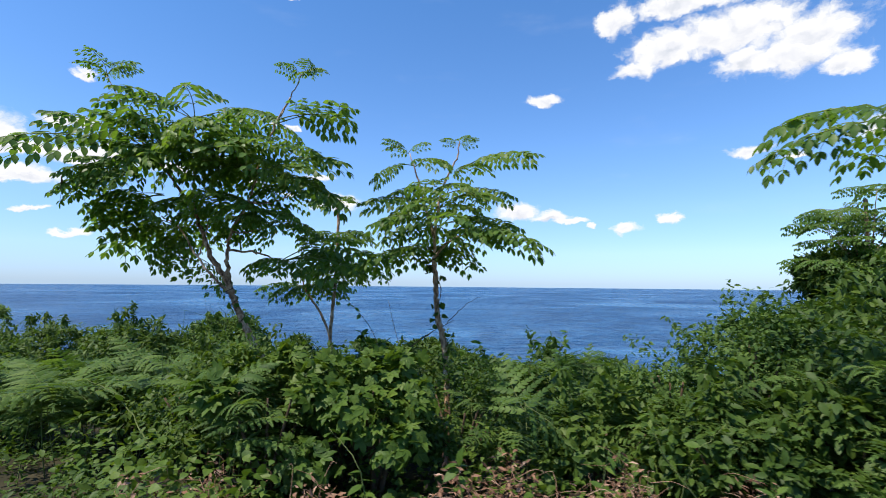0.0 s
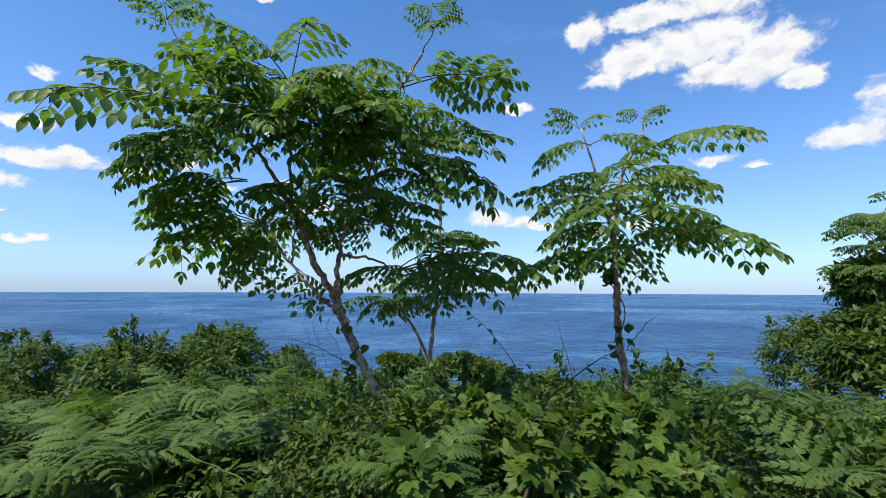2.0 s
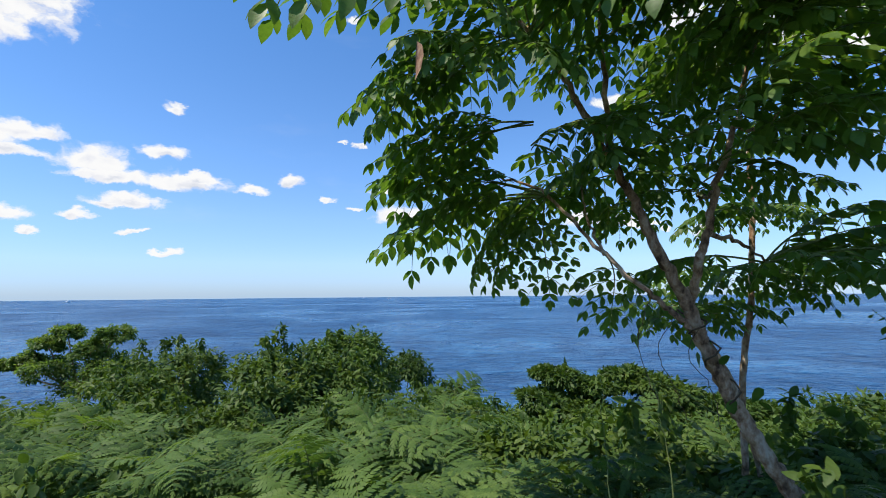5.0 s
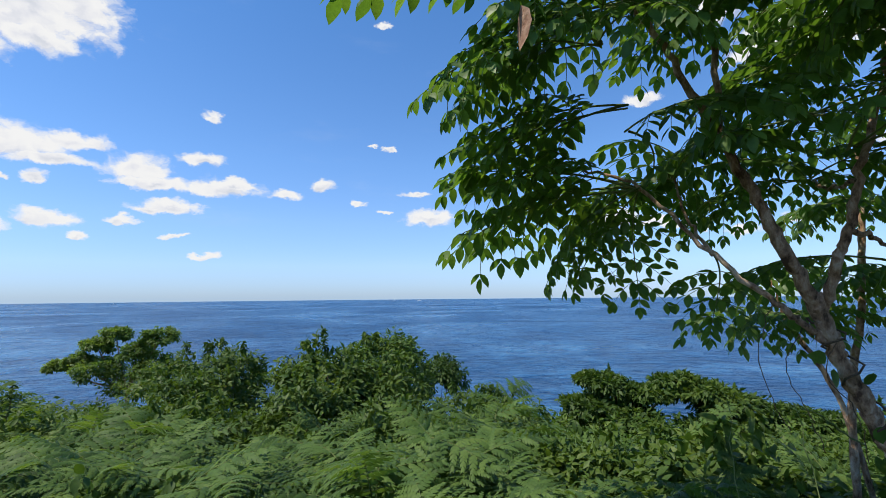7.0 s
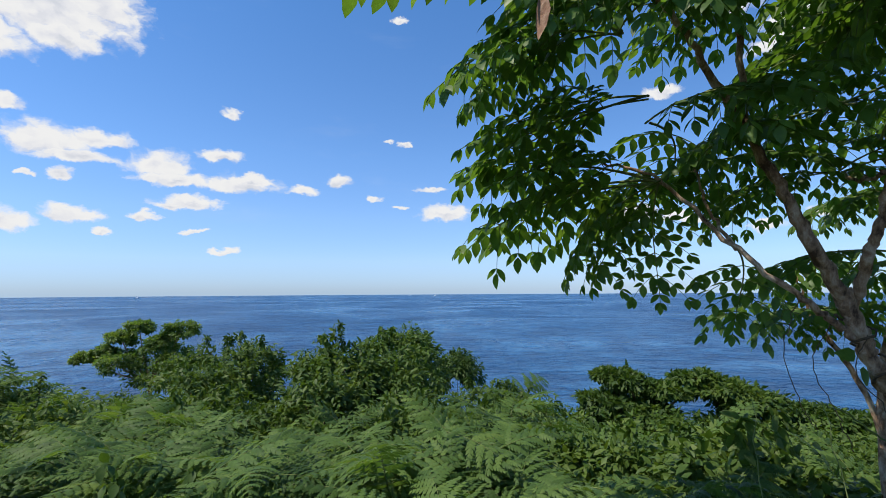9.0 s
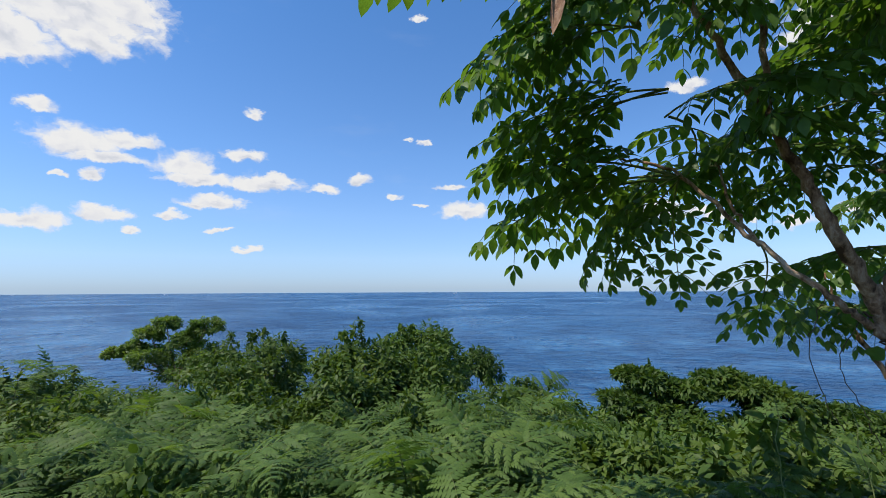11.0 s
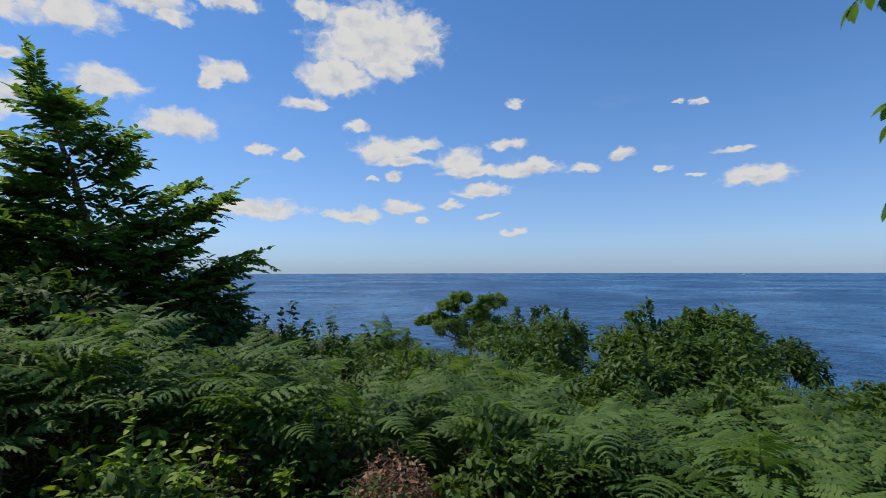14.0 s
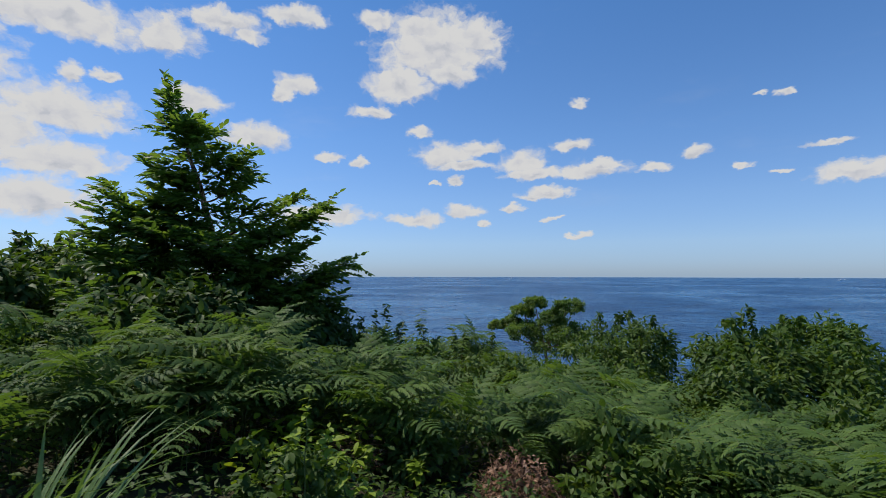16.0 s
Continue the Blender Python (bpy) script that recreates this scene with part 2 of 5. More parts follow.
SEA, n = material("sea_water")
co = n.add("ShaderNodeTexCoord").outputs["Object"]
swell, _ = n.noise(co, 0.07, 4.0, 0.6)
chop, _ = n.noise(n.vec("MULTIPLY", co, (0.5, 1.1, 1)), 0.30, 5.0, 0.65)
slick, _ = n.noise(co, 0.006, 4.0, 0.6, 0.8)
bands, _ = n.noise(co, 0.022, 4.0, 0.6, 0.4)
ripple, _ = n.noise(n.vec("MULTIPLY", co, (0.45, 1.2, 1)), 1.1, 3.0, 0.6)
tone = n.math("ADD", n.math("MULTIPLY_ADD", ripple, 0.40, -0.20), n.math("ADD", n.math("MULTIPLY", slick, 0.45), n.math("ADD", n.math("MULTIPLY", bands, 0.25), n.math("ADD", n.math("MULTIPLY", swell, 0.40), n.math("MULTIPLY_ADD", chop, 0.55, -0.15)))))
p = n.add("ShaderNodeBsdfPrincipled")
n.put(p.inputs["Base Color"], n.ramp(tone, (0.56, (0.003, 0.028, 0.085)), (0.67, (0.009, 0.060, 0.155)), (0.80, (0.04, 0.145, 0.29))))
n.put(p.inputs["Roughness"], n.remap(slick, 0.3, 0.7, 0.38, 0.24))
p.inputs["Specular IOR Level"].default_value = 0.13
bump = n.add("ShaderNodeBump")
bump.inputs["Strength"].default_value, bump.inputs["Distance"].default_value = 1.0, 3.2
n.put(bump.inputs["Height"], n.math("ADD", n.math("MULTIPLY", swell, 1.6), n.math("ADD", n.math("MULTIPLY", chop, 0.6), n.math("MULTIPLY", ripple, 0.14))))
n.put(p.inputs["Normal"], bump.outputs[0])
finish(n, p.outputs[0])


# ---- mesh building ----
rng = np.random.default_rng(7)


def make_mesh(name, verts, tris, material_, smooth=True):
    """A mesh of triangles from arrays."""
    verts, tris = np.asarray(verts, np.float32), np.asarray(tris, np.int32)
    me = bpy.data.meshes.new(name)
    me.vertices.add(len(verts))
    me.vertices.foreach_set("co", verts.ravel())
    me.loops.add(tris.size)
    me.loops.foreach_set("vertex_index", tris.ravel())
    me.polygons.add(len(tris))
    me.polygons.foreach_set("loop_start", np.arange(0, tris.size, 3, dtype=np.int32))
    me.polygons.foreach_set("use_smooth", np.full(len(tris), smooth))
    me.update(calc_edges=True)
    me.materials.append(material_)
    return me


def gather(pieces):
    """Joins (verts, tris) pieces into one pair."""
    vs, ts, k = [], [], 0
    for v, t in pieces:
        vs.append(v)
        ts.append(np.asarray(t) + k)
        k += len(v)
    return np.concatenate(vs), np.concatenate(ts)


def stamp(template, mats):
    """Copies of a template by 3x4 matrices, as one pair."""
    v, t = template
    mats = np.asarray(mats, np.float64)
    out = np.einsum("nij,vj->nvi", mats[:, :, :3], v) + mats[:, None, :, 3]
    k = np.arange(len(mats))[:, None, None] * len(v)
    return out.reshape(-1, 3), (np.asarray(t)[None] + k).reshape(-1, 3)


def part(name, data, parent, label="", m=None):
    ob = new(name, data)
    ob.parent = parent
    if m is not None:
        ob.matrix_basis = m
    return tagged(ob, label)


def thing(name, place, label, category, group="", kind=""):
    ob = new(name)
    ob.location = place
    ob.empty_display_size = 0.2
    return tagged(ob, label, category, group, kind)


def unit(v):
    v = np.asarray(v, float)
    return v / (np.linalg.norm(v, axis=-1, keepdims=True) + 1e-9)


def leaf_mats(place, way, normal, size, wide=1.0):
    """Matrices that lay a leaf (along +x, facing +z) at each place."""
    x = unit(way)
    z = unit(normal - x * np.sum(np.asarray(normal) * x, axis=-1, keepdims=True))
    y = np.cross(z, x)
    s = np.broadcast_to(np.asarray(size, float), (len(x),))[:, None]
    return np.stack([x * s, y * s * wide, z * s, place], axis=-1)


def tube(points, radii, sides=7, lumps=0.0):
    pts = np.asarray(points, float)
    n_ = len(pts)
    tang = unit(np.gradient(pts, axis=0))
    ref = np.array([0.31, 0.95, 0.1])
    u = unit(np.cross(tang, ref))
    w = np.cross(tang, u)
    a = np.linspace(0, 2 * np.pi, sides, endpoint=False)
    r = np.asarray(radii, float)[:, None, None]
    if lumps:
        r = r * (1 + np.random.default_rng(len(pts)).normal(0, lumps, (n_, sides, 1)))
    v = pts[:, None] + r * (np.cos(a)[None, :, None] * u[:, None] + np.sin(a)[None, :, None] * w[:, None])
    f = []
    for i in range(n_ - 1):
        for j in range(sides):
            p0, p1 = i * sides + j, i * sides + (j + 1) % sides
            q0, q1 = p0 + sides, p1 + sides
            f += [(p0, p1, q1), (p0, q1, q0)]
    verts = np.concatenate([v.reshape(-1, 3), pts[-1:]])
    f += [((n_ - 1) * sides + j, (n_ - 1) * sides + (j + 1) % sides, len(verts) - 1) for j in range(sides)]
    return verts, np.array(f)


def spline(points, steps=8):
    """A smooth curve through the points."""
    p = np.asarray(points, float)
    q = np.concatenate([2 * p[:1] - p[1:2], p, 2 * p[-1:] - p[-2:-1]])
    out = []
    for i in range(1, len(q) - 2):
        for t in np.linspace(0, 1, steps, endpoint=False):
            a, b, c, d = q[i - 1], q[i], q[i + 1], q[i + 2]
            out.append(0.5 * (2 * b + (c - a) * t + (2 * a - 5 * b + 4 * c - d) * t * t + (3 * b - a - 3 * c + d) * t ** 3))
    return np.array(out + [p[-1]])


def gnarl(pts, amount, seed):
    r = np.random.default_rng(seed)
    d = r.normal(0, amount, pts.shape)
    d[0] = d[-1] = 0
    return pts + d


def leaf_shape(wide=0.25, fold=0.10, curl=0.12, stations=(0.22, 0.5, 0.78), widths=(0.8, 1.0, 0.62)):
    """An oval leaf with a pointed tip, folded at its midrib, 1 long."""
    v = [(0, 0, 0)]
    for s, w in zip(stations, widths):
        z = -curl * s * s
        v += [(s, wide * w, z + fold * w * 0.5), (s, 0, z), (s, -wide * w, z + fold * w * 0.5)]
    v.append((1, 0, -curl * 1.25))
    f, k = [(0, 2, 1), (0, 3, 2)], len(stations)
    for i in range(k - 1):
        a = 1 + 3 * i
        for b in (0, 1):
            f += [(a + b, a + b + 1, a + b + 4), (a + b, a + b + 4, a + b + 3)]
    a = 1 + 3 * (k - 1)
    f += [(a, a + 1, len(v) - 1), (a + 1, a + 2, len(v) - 1)]
    return np.array(v), np.array(f)


LEAF = leaf_shape()
HEART = leaf_shape(0.45, 0.12, 0.2, (0.08, 0.4, 0.75), (0.75, 1.0, 0.5))
SMALL = (np.array([(0, 0, 0), (0.45, 0.24, 0.04), (0.5, 0, -0.03), (0.45, -0.24, 0.04), (1, 0, -0.12)]), np.array([(0, 2, 1), (0, 3, 2), (1, 2, 4), (2, 3, 4)]))
MIDDLE = leaf_shape(0.20, 0.09, 0.2, (0.3, 0.68), (1.0, 0.8))
LOBED = gather([(LEAF[0] @ np.array([[math.cos(a), math.sin(a), 0], [-math.sin(a), math.cos(a), 0], [0, 0, 1]]) * s, LEAF[1]) for a, s in ((0, 1), (0.75, 0.85), (-0.75, 0.85), (1.5, 0.6), (-1.5, 0.6))])


def ground_z(x, y):
    """Height of the ground: level along the path, falling to the cliff and the sea."""
    x, y = np.asarray(x, float), np.asarray(y, float)
    d = np.maximum(y - 2.4, 0)
    z = -0.16 * d
    z = z - 0.14 * np.maximum(y - 14, 0) - 0.9 * np.maximum(y - 36, 0)
    z = z + 0.10 * np.sin(x * 0.7 + 1.3) * np.sin(y * 0.55) * np.clip(d / 3, 0, 1) + 0.05 * np.sin(x * 2.1 + y * 1.7)* np.clip(d / 3, 0, 1)
    z = z + np.clip((x - 3) * 0.05, 0, 0.7) * np.clip(1 - y / 25, 0, 1)
    return np.maximum(z, -34.0)


WALKED = np.array([(0, 0), (-1.4, 1.1), (-2.8, 2.05), (-3.64, 3.0), (-4.15, 2.2)])


def path_distance(x, y):
    p = np.stack([np.asarray(x, float), np.asarray(y, float)], -1)
    best = np.full(p.shape[:-1], 1e9)
    for a, b in zip(WALKED[:-1], WALKED[1:]):
        t = np.clip(((p - a) @ (b - a)) / ((b - a) @ (b - a)), 0, 1)
        best = np.minimum(best, np.linalg.norm(p - a - t[..., None] * (b - a), axis=-1))
    return best


# ---- ground and sea ----
gx = np.concatenate([[-4900, -1500, -400, -120], np.linspace(-60, 60, 121), [120, 400, 1500, 4900]])
gy = np.concatenate([[-4900, -1500, -400, -100, -30], np.linspace(-10, 80, 91), [150, 600, 2000, 4900]])
X, Y = np.meshgrid(gx, gy)
gv = np.stack([X.ravel(), Y.ravel(), ground_z(X, Y).ravel()], -1)
i, j = np.meshgrid(np.arange(len(gy) - 1), np.arange(len(gx) - 1), indexing="ij")
k = (i * len(gx) + j).ravel()
gf = np.concatenate([np.stack([k, k + 1, k + len(gx) + 1], -1), np.stack([k, k + len(gx) + 1, k + len(gx)], -1)])
tagged(new("ground", make_mesh("ground", gv, gf, SOIL)), "dark leaf-littered soil slope falling to the sea", "ground", kind="structure")

ang = np.linspace(0, 2 * np.pi, 97)[:-1]
rings = np.array([0.0, 60, 200, 600, 1500, 3000, 4920])
sv = np.concatenate([[(0, 0, 0)]] + [np.stack([r * np.cos(ang), r * np.sin(ang), 0 * ang], -1) for r in rings[1:]])
sf = [(0, 1 + a, 1 + (a + 1) % 96) for a in range(96)]
for r in range(len(rings) - 2):
    for a in range(96):
        p0, p1 = 1 + r * 96 + a, 1 + r * 96 + (a + 1) % 96
        sf += [(p0, p0 + 96, p1 + 96), (p0, p1 + 96, p1)]
sea = new("water", make_mesh("water", sv, sf, SEA))
sea.location = (0, 0, -19)
tagged(sea, "deep blue open sea with small waves to the horizon", "sea", kind="structure")


# ---- angelica trees: compound leaves with hanging leaflets ----
def compound_leaf(seed, ends=7, pinnae=5, hang=0.9):
    """Matrices for the leaflets, and tubes for the stalks, of one twice-cut leaf about 1 m long along +x."""
    r = np.random.default_rng(seed)
    s = np.linspace(0, 1, 14)
    spine = np.stack([s, 0.03 * np.sin(s * 4 + seed), 0.30 * s - 0.43 * s * s], -1)
    stalks = [tube(spine, 0.0058 * (1 - 0.8 * s) + 0.001, 5)]
    at = lambda q: np.array([np.interp(q, s, spine[:, i]) for i in range(3)])
    mats = []

    def leaflet(p, way, size):
        way = unit(np.asarray(way, float)) + r.normal(0, 0.06, 3)
        side = np.cross(way, (0, 0, 1))
        normal = np.cross(side, way) + r.normal(0, 0.12, 3)
        mats.append(leaf_mats(np.array([p]), way[None], normal[None], size, r.uniform(0.92, 1.12))[0])

    start = 0.82
    for i in range(ends):
        q = start + (0.99 - start) * i / (ends - 1)
        size = (0.125 - 0.04 * i / (ends - 1)) * r.uniform(0.88, 1.1)
        for sd in (1, -1):
            leaflet(at(q), (0.50, sd * 0.75, -hang * r.uniform(0.6, 1.25)), size)
    leaflet(at(1.0), (0.8, 0, -hang), 0.09)
    for i in range(pinnae):
        share = i / max(1, pinnae - 1)
        q = 0.27 + 0.52 * share
        ln = (0.37 - 0.15 * share) * r.uniform(0.85, 1.12)
        for sd in (1, -1):
            b = at(q)
            d = unit(np.array([0.55, sd * 0.85, 0.16]))
            u = np.linspace(0, 1, 7)
            line = b + u[:, None] * d * ln + np.stack([0 * u, 0 * u, -(0.38 + 0.55 * share) * ln * u * u], -1)
            stalks.append(tube(line, 0.004 * (1 - 0.6 * u), 3))
            cnt = max(3, int(round(ln / 0.074)))
            perp = np.array([-d[1], d[0], 0])
            for j in range(cnt):
                w = 0.14 + 0.80 * j / (cnt - 1)
                p = np.array([np.interp(w, u, line[:, c]) for c in range(3)])
                fall = hang * (0.30 + 0.85 * w) * r.uniform(0.7, 1.25)
                for s2 in (1, -1):
                    leaflet(p, 0.5 * d + s2 * 0.75 * perp + np.array([0, 0, -fall]), (0.118 - 0.025 * w) * r.uniform(0.85, 1.1))
            leaflet(line[-1], d * 0.8 + np.array([0, 0, -hang * 1.3]), 0.095)
    return gather(stalks), np.array(mats)


FRONDS = [compound_leaf(11 + i, 4, (5, 5, 4, 5, 5, 4, 5, 5)[i]) for i in range(8)]
LEAFLET = make_mesh("leaflet", *LEAF, ARALIA)


def joined(stalk, blades, stalk_material, blade_material, name):
    v, f = gather([stalk, blades])
    me = make_mesh(name, v, f, stalk_material)
    me.materials.append(blade_material)
    idx = np.zeros(len(f), np.int32)
    idx[len(stalk[1]):] = 1
    me.polygons.foreach_set("material_index", idx)
    return me


FROND_MESH = [joined(st, stamp(LEAF, ms), STALK, ARALIA, "frond") for st, ms in FRONDS]
STALK_MESH = [make_mesh("rachis", *st, STALK) for st, ms in FRONDS]


def frond_pose(hub, tip, roll):
    """From hub to tip, with the arch of the leaf upwards."""
    d = Vector(tip) - Vector(hub)
    x = d.normalized()
    z = Vector((0, 0, 1)) + Vector((roll * -x.y, roll * x.x, 0))
    z = (z - x * z.dot(x)).normalized()
    y = z.cross(x)
    s = d.length / 0.99
    tall = max(s, 0.75) if s > 0.45 else s * 1.5
    m = Matrix((x, y, z)).transposed().to_4x4() @ Matrix.Diagonal((s, tall, tall, 1))
    return Matrix.Translation(hub) @ m


def add_frond(tree, base, hub, tip, seed, loose=False):
    r = random.Random(seed)
    i = r.randrange(8)
    tip = Vector(tip) + Vector((0, 0, 0.12 * (Vector(tip) - Vector(hub)).length))
    m = Matrix.Translation(-Vector(base)) @ frond_pose(hub, tip, r.uniform(-0.5, 0.5))
    if not loose:
        return part("frond", FROND_MESH[i], tree, m=m)
    fr = part("frond", STALK_MESH[i], tree, m=m)
    for ms in FRONDS[i][1]:
        mm = Matrix([list(row) for row in ms] + [[0, 0, 0, 1]])
        part("leaflet", LEAFLET, fr, m=mm)
    return fr


def angelica(base, trunk, trunk_r, limbs, hubs, label, seed, loose=0):
    """A slender tree: trunk, limbs and compound leaves set round the limbs' ends."""
    tree = thing("tree", base, label, "tree", "angelica trees")
    b = np.array(base)
    c = gnarl(spline(trunk, 14), min(0.006, trunk_r * 0.1), seed) - b
    part("trunk", make_mesh("trunk", *tube(c, np.linspace(trunk_r, trunk_r * 0.72, len(c)) * (1 + 0.08 * np.sin(np.arange(len(c)) * 1.9)), 12, 0.07 if trunk_r > 0.03 else 0.03), BARK), tree)
    for pts, r0, r1 in limbs:
        c = gnarl(spline(pts, 7), 0.007, seed + 1) - b
        part("limb", make_mesh("limb", *tube(c, np.linspace(r0, r1, len(c)), 9, 0.07), BARK), tree)
    k = 0
    for hub, tips in hubs:
        for tip in tips:
            add_frond(tree, base, hub, tip, seed * 100 + k, k < loose)
            k += 1
    return tree


def ring(hub, count, reach, rise, seed):
    """Tips set round a hub."""
    r = random.Random(seed)
    out = []
    for i in range(count):
        a = 2 * math.pi * (i + r.uniform(-0.3, 0.3)) / count + seed
        q = reach * r.uniform(0.8, 1.15)
        out.append((hub[0] + q * math.cos(a), hub[1] + q * math.sin(a), hub[2] + rise + reach * r.uniform(-0.2, 0.1)))
    return out


def great_tree():
    base = (-1.70, 5.40, float(ground_z(-1.70, 5.40)))
    fork = (-2.46, 5.36, 1.70)
    A, B, C = (-3.12, 5.50, 2.25), (-3.2, 5.08, 2.98), (-2.12, 5.25, 2.85)
    D, E, F_ = (-2.85, 5.2, 3.45), (-1.9, 5.15, 3.4), (-1.95, 5.6, 1.85)
    limbs = [
        ([(-2.40, 5.36, 1.46), (-2.50, 5.34, 1.56), (-2.62, 5.35, 1.66), (-2.84, 5.41, 1.89), A, (-3.4, 5.6, 2.40)], 0.018, 0.007),
        ([(-2.44, 5.36, 1.60), (-2.59, 5.26, 1.86), (-2.70, 5.26, 2.11), (-2.82, 5.26, 2.38), (-3.0, 5.18, 2.70), B, (-3.5, 5.0, 3.35)], 0.032, 0.007),
        ([(-2.44, 5.36, 1.60), (-2.42, 5.25, 1.82), (-2.40, 5.20, 1.96), (-2.36, 5.18, 2.16), (-2.22, 5.24, 2.5), C, E, (-1.72, 5.12, 3.7)], 0.024, 0.006),
        ([(-2.82, 5.26, 2.38), (-2.84, 5.22, 2.95), D], 0.017, 0.007),
        ([(-2.40, 5.20, 1.96), (-2.15, 5.45, 1.95), F_], 0.014, 0.006),
        ([B, (-3.6, 5.2, 3.5), (-3.95, 5.3, 4.0)], 0.012, 0.004),
        ([E, (-1.72, 5.12, 3.7), (-1.6, 5.1, 3.95)], 0.01, 0.004),
        ([(-2.36, 5.18, 2.16), (-2.3, 5.5, 2.2), (-2.2, 5.8, 2.3)], 0.011, 0.005),
        ([(-2.22, 5.24, 2.5), (-2.0, 5.45, 2.55), (-1.8, 5.6, 2.7)], 0.011, 0.005),
        ([(-2.84, 5.41, 1.89), (-2.88, 5.6, 2.1), (-2.9, 5.75, 2.35)], 0.010, 0.005),
        ([C, (-2.2, 5.0, 2.88), (-2.2, 4.85, 2.95)], 0.010, 0.005),
        ([(-2.84, 5.22, 2.95), (-2.75, 5.05, 3.1), (-2.7, 4.9, 3.2)], 0.010, 0.005),
    ]
    hubs = [
        (B, [(-4.35, 4.42, 2.98), (-4.23, 5.15, 2.68), (-3.3, 4.15, 3.15), (-3.85, 5.9, 3.0), (-4.05, 4.7, 3.35), (-2.7, 4.2, 2.72), (-2.45, 4.4, 2.95), (-2.9, 4.25, 3.2), (-3.05, 4.3, 2.85)]),
        (A, [(-4.15, 5.83, 1.95), (-3.65, 5.98, 1.76), (-4.0, 6.25, 2.05), (-3.3, 6.5, 2.1), (-3.95, 5.25, 2.2), (-4.1, 5.6, 2.35)]),
        (C, [(-1.08, 4.92, 2.9), (-1.0, 5.0, 2.42), (-1.95, 4.2, 2.85), (-2.5, 6.2, 2.9), (-2.7, 4.6, 2.6), (-2.35, 4.4, 3.0), (-2.3, 4.5, 2.65)]),
        (D, [(-3.75, 5.0, 3.55), (-3.3, 5.9, 3.55), (-2.6, 6.05, 3.55), (-2.0, 5.5, 3.6), (-2.5, 4.35, 3.5), (-3.2, 4.4, 3.5)]),
        (E, [(-0.95, 4.8, 3.3), (-2.1, 4.5, 3.3), (-2.0, 6.0, 3.35), (-1.0, 5.1, 3.5)]),
        (F_, [(-0.75, 5.7, 1.93), (-0.98, 5.2, 1.72), (-1.2, 6.3, 1.8), (-1.7, 4.9, 1.7), (-2.5, 6.4, 1.75), (-1.1, 5.9, 2.15)]),
        ((-3.2, 5.3, 2.6), [(-4.1, 5.3, 2.42), (-4.15, 5.5, 2.25), (-3.9, 5.1, 2.3)]),
        ((-3.2, 5.35, 2.5), ring((-3.2, 5.35, 2.5), 2, 0.9, -0.05, 8)),
        ((-2.7, 5.3, 3.05), ring((-2.7, 5.3, 3.05), 4, 1.0, 0.0, 10)),
        ((-2.5, 4.9, 2.9), ring((-2.5, 4.9, 2.9), 6, 0.8, 0.0, 14)),
        ((-2.1, 5.1, 2.75), ring((-2.1, 5.1, 2.75), 4, 0.8, 0.0, 12)),
        ((-2.2, 5.8, 2.3), ring((-2.2, 5.8, 2.3), 5, 0.75, -0.05, 41)),
        ((-1.8, 5.6, 2.7), ring((-1.8, 5.6, 2.7), 5, 0.75, 0.0, 42)),
        ((-2.9, 5.75, 2.35), ring((-2.9, 5.75, 2.35), 4, 0.7, -0.05, 44)),
        ((-2.2, 4.85, 2.95), ring((-2.2, 4.85, 2.95), 5, 0.7, -0.05, 45)),
        ((-2.7, 4.9, 3.2), ring((-2.7, 4.9, 3.2), 4, 0.75, 0.0, 46)),
        ((-1.9, 5.3, 3.1), ring((-1.9, 5.3, 3.1), 4, 0.8, 0.0, 47)),
        ((-2.36, 5.18, 2.3), [(-2.0, 4.5, 2.35), (-2.45, 4.35, 2.45), (-1.6, 4.9, 2.3)]),
        ((-3.35, 4.95, 2.75), [(-3.72, 4.42, 2.66), (-3.95, 4.6, 2.48), (-3.9, 4.85, 2.75), (-3.45, 4.35, 2.78), (-3.2, 4.4, 2.55), (-4.05, 5.0, 2.5)]),
        (A, [(-3.46, 5.9, 1.70), (-3.12, 5.85, 1.60)]),
        ((-2.84, 5.41, 1.89), [(-2.70, 5.85, 1.47)]),
        ((-2.4, 5.3, 2.5), ring((-2.4, 5.3, 2.5), 4, 0.95, -0.05, 4)),
        ((-3.95, 5.3, 4.0), ring((-3.95, 5.3, 4.02), 4, 0.28, 0.18, 6)),
        ((-1.6, 5.1, 3.93), ring((-1.6, 5.1, 3.93), 4, 0.26, 0.15, 7)),
    ]
    trunk = [base, (-1.90, 5.39, 0.45), (-2.14, 5.38, 0.92), (-2.27, 5.37, 1.16), (-2.38, 5.36, 1.42), (-2.48, 5.33, 1.70)]
    angelica(base, trunk, 0.044, limbs, hubs, "leaning angelica tree with scaly tan bark and wide hanging compound leaves", 5, 4)


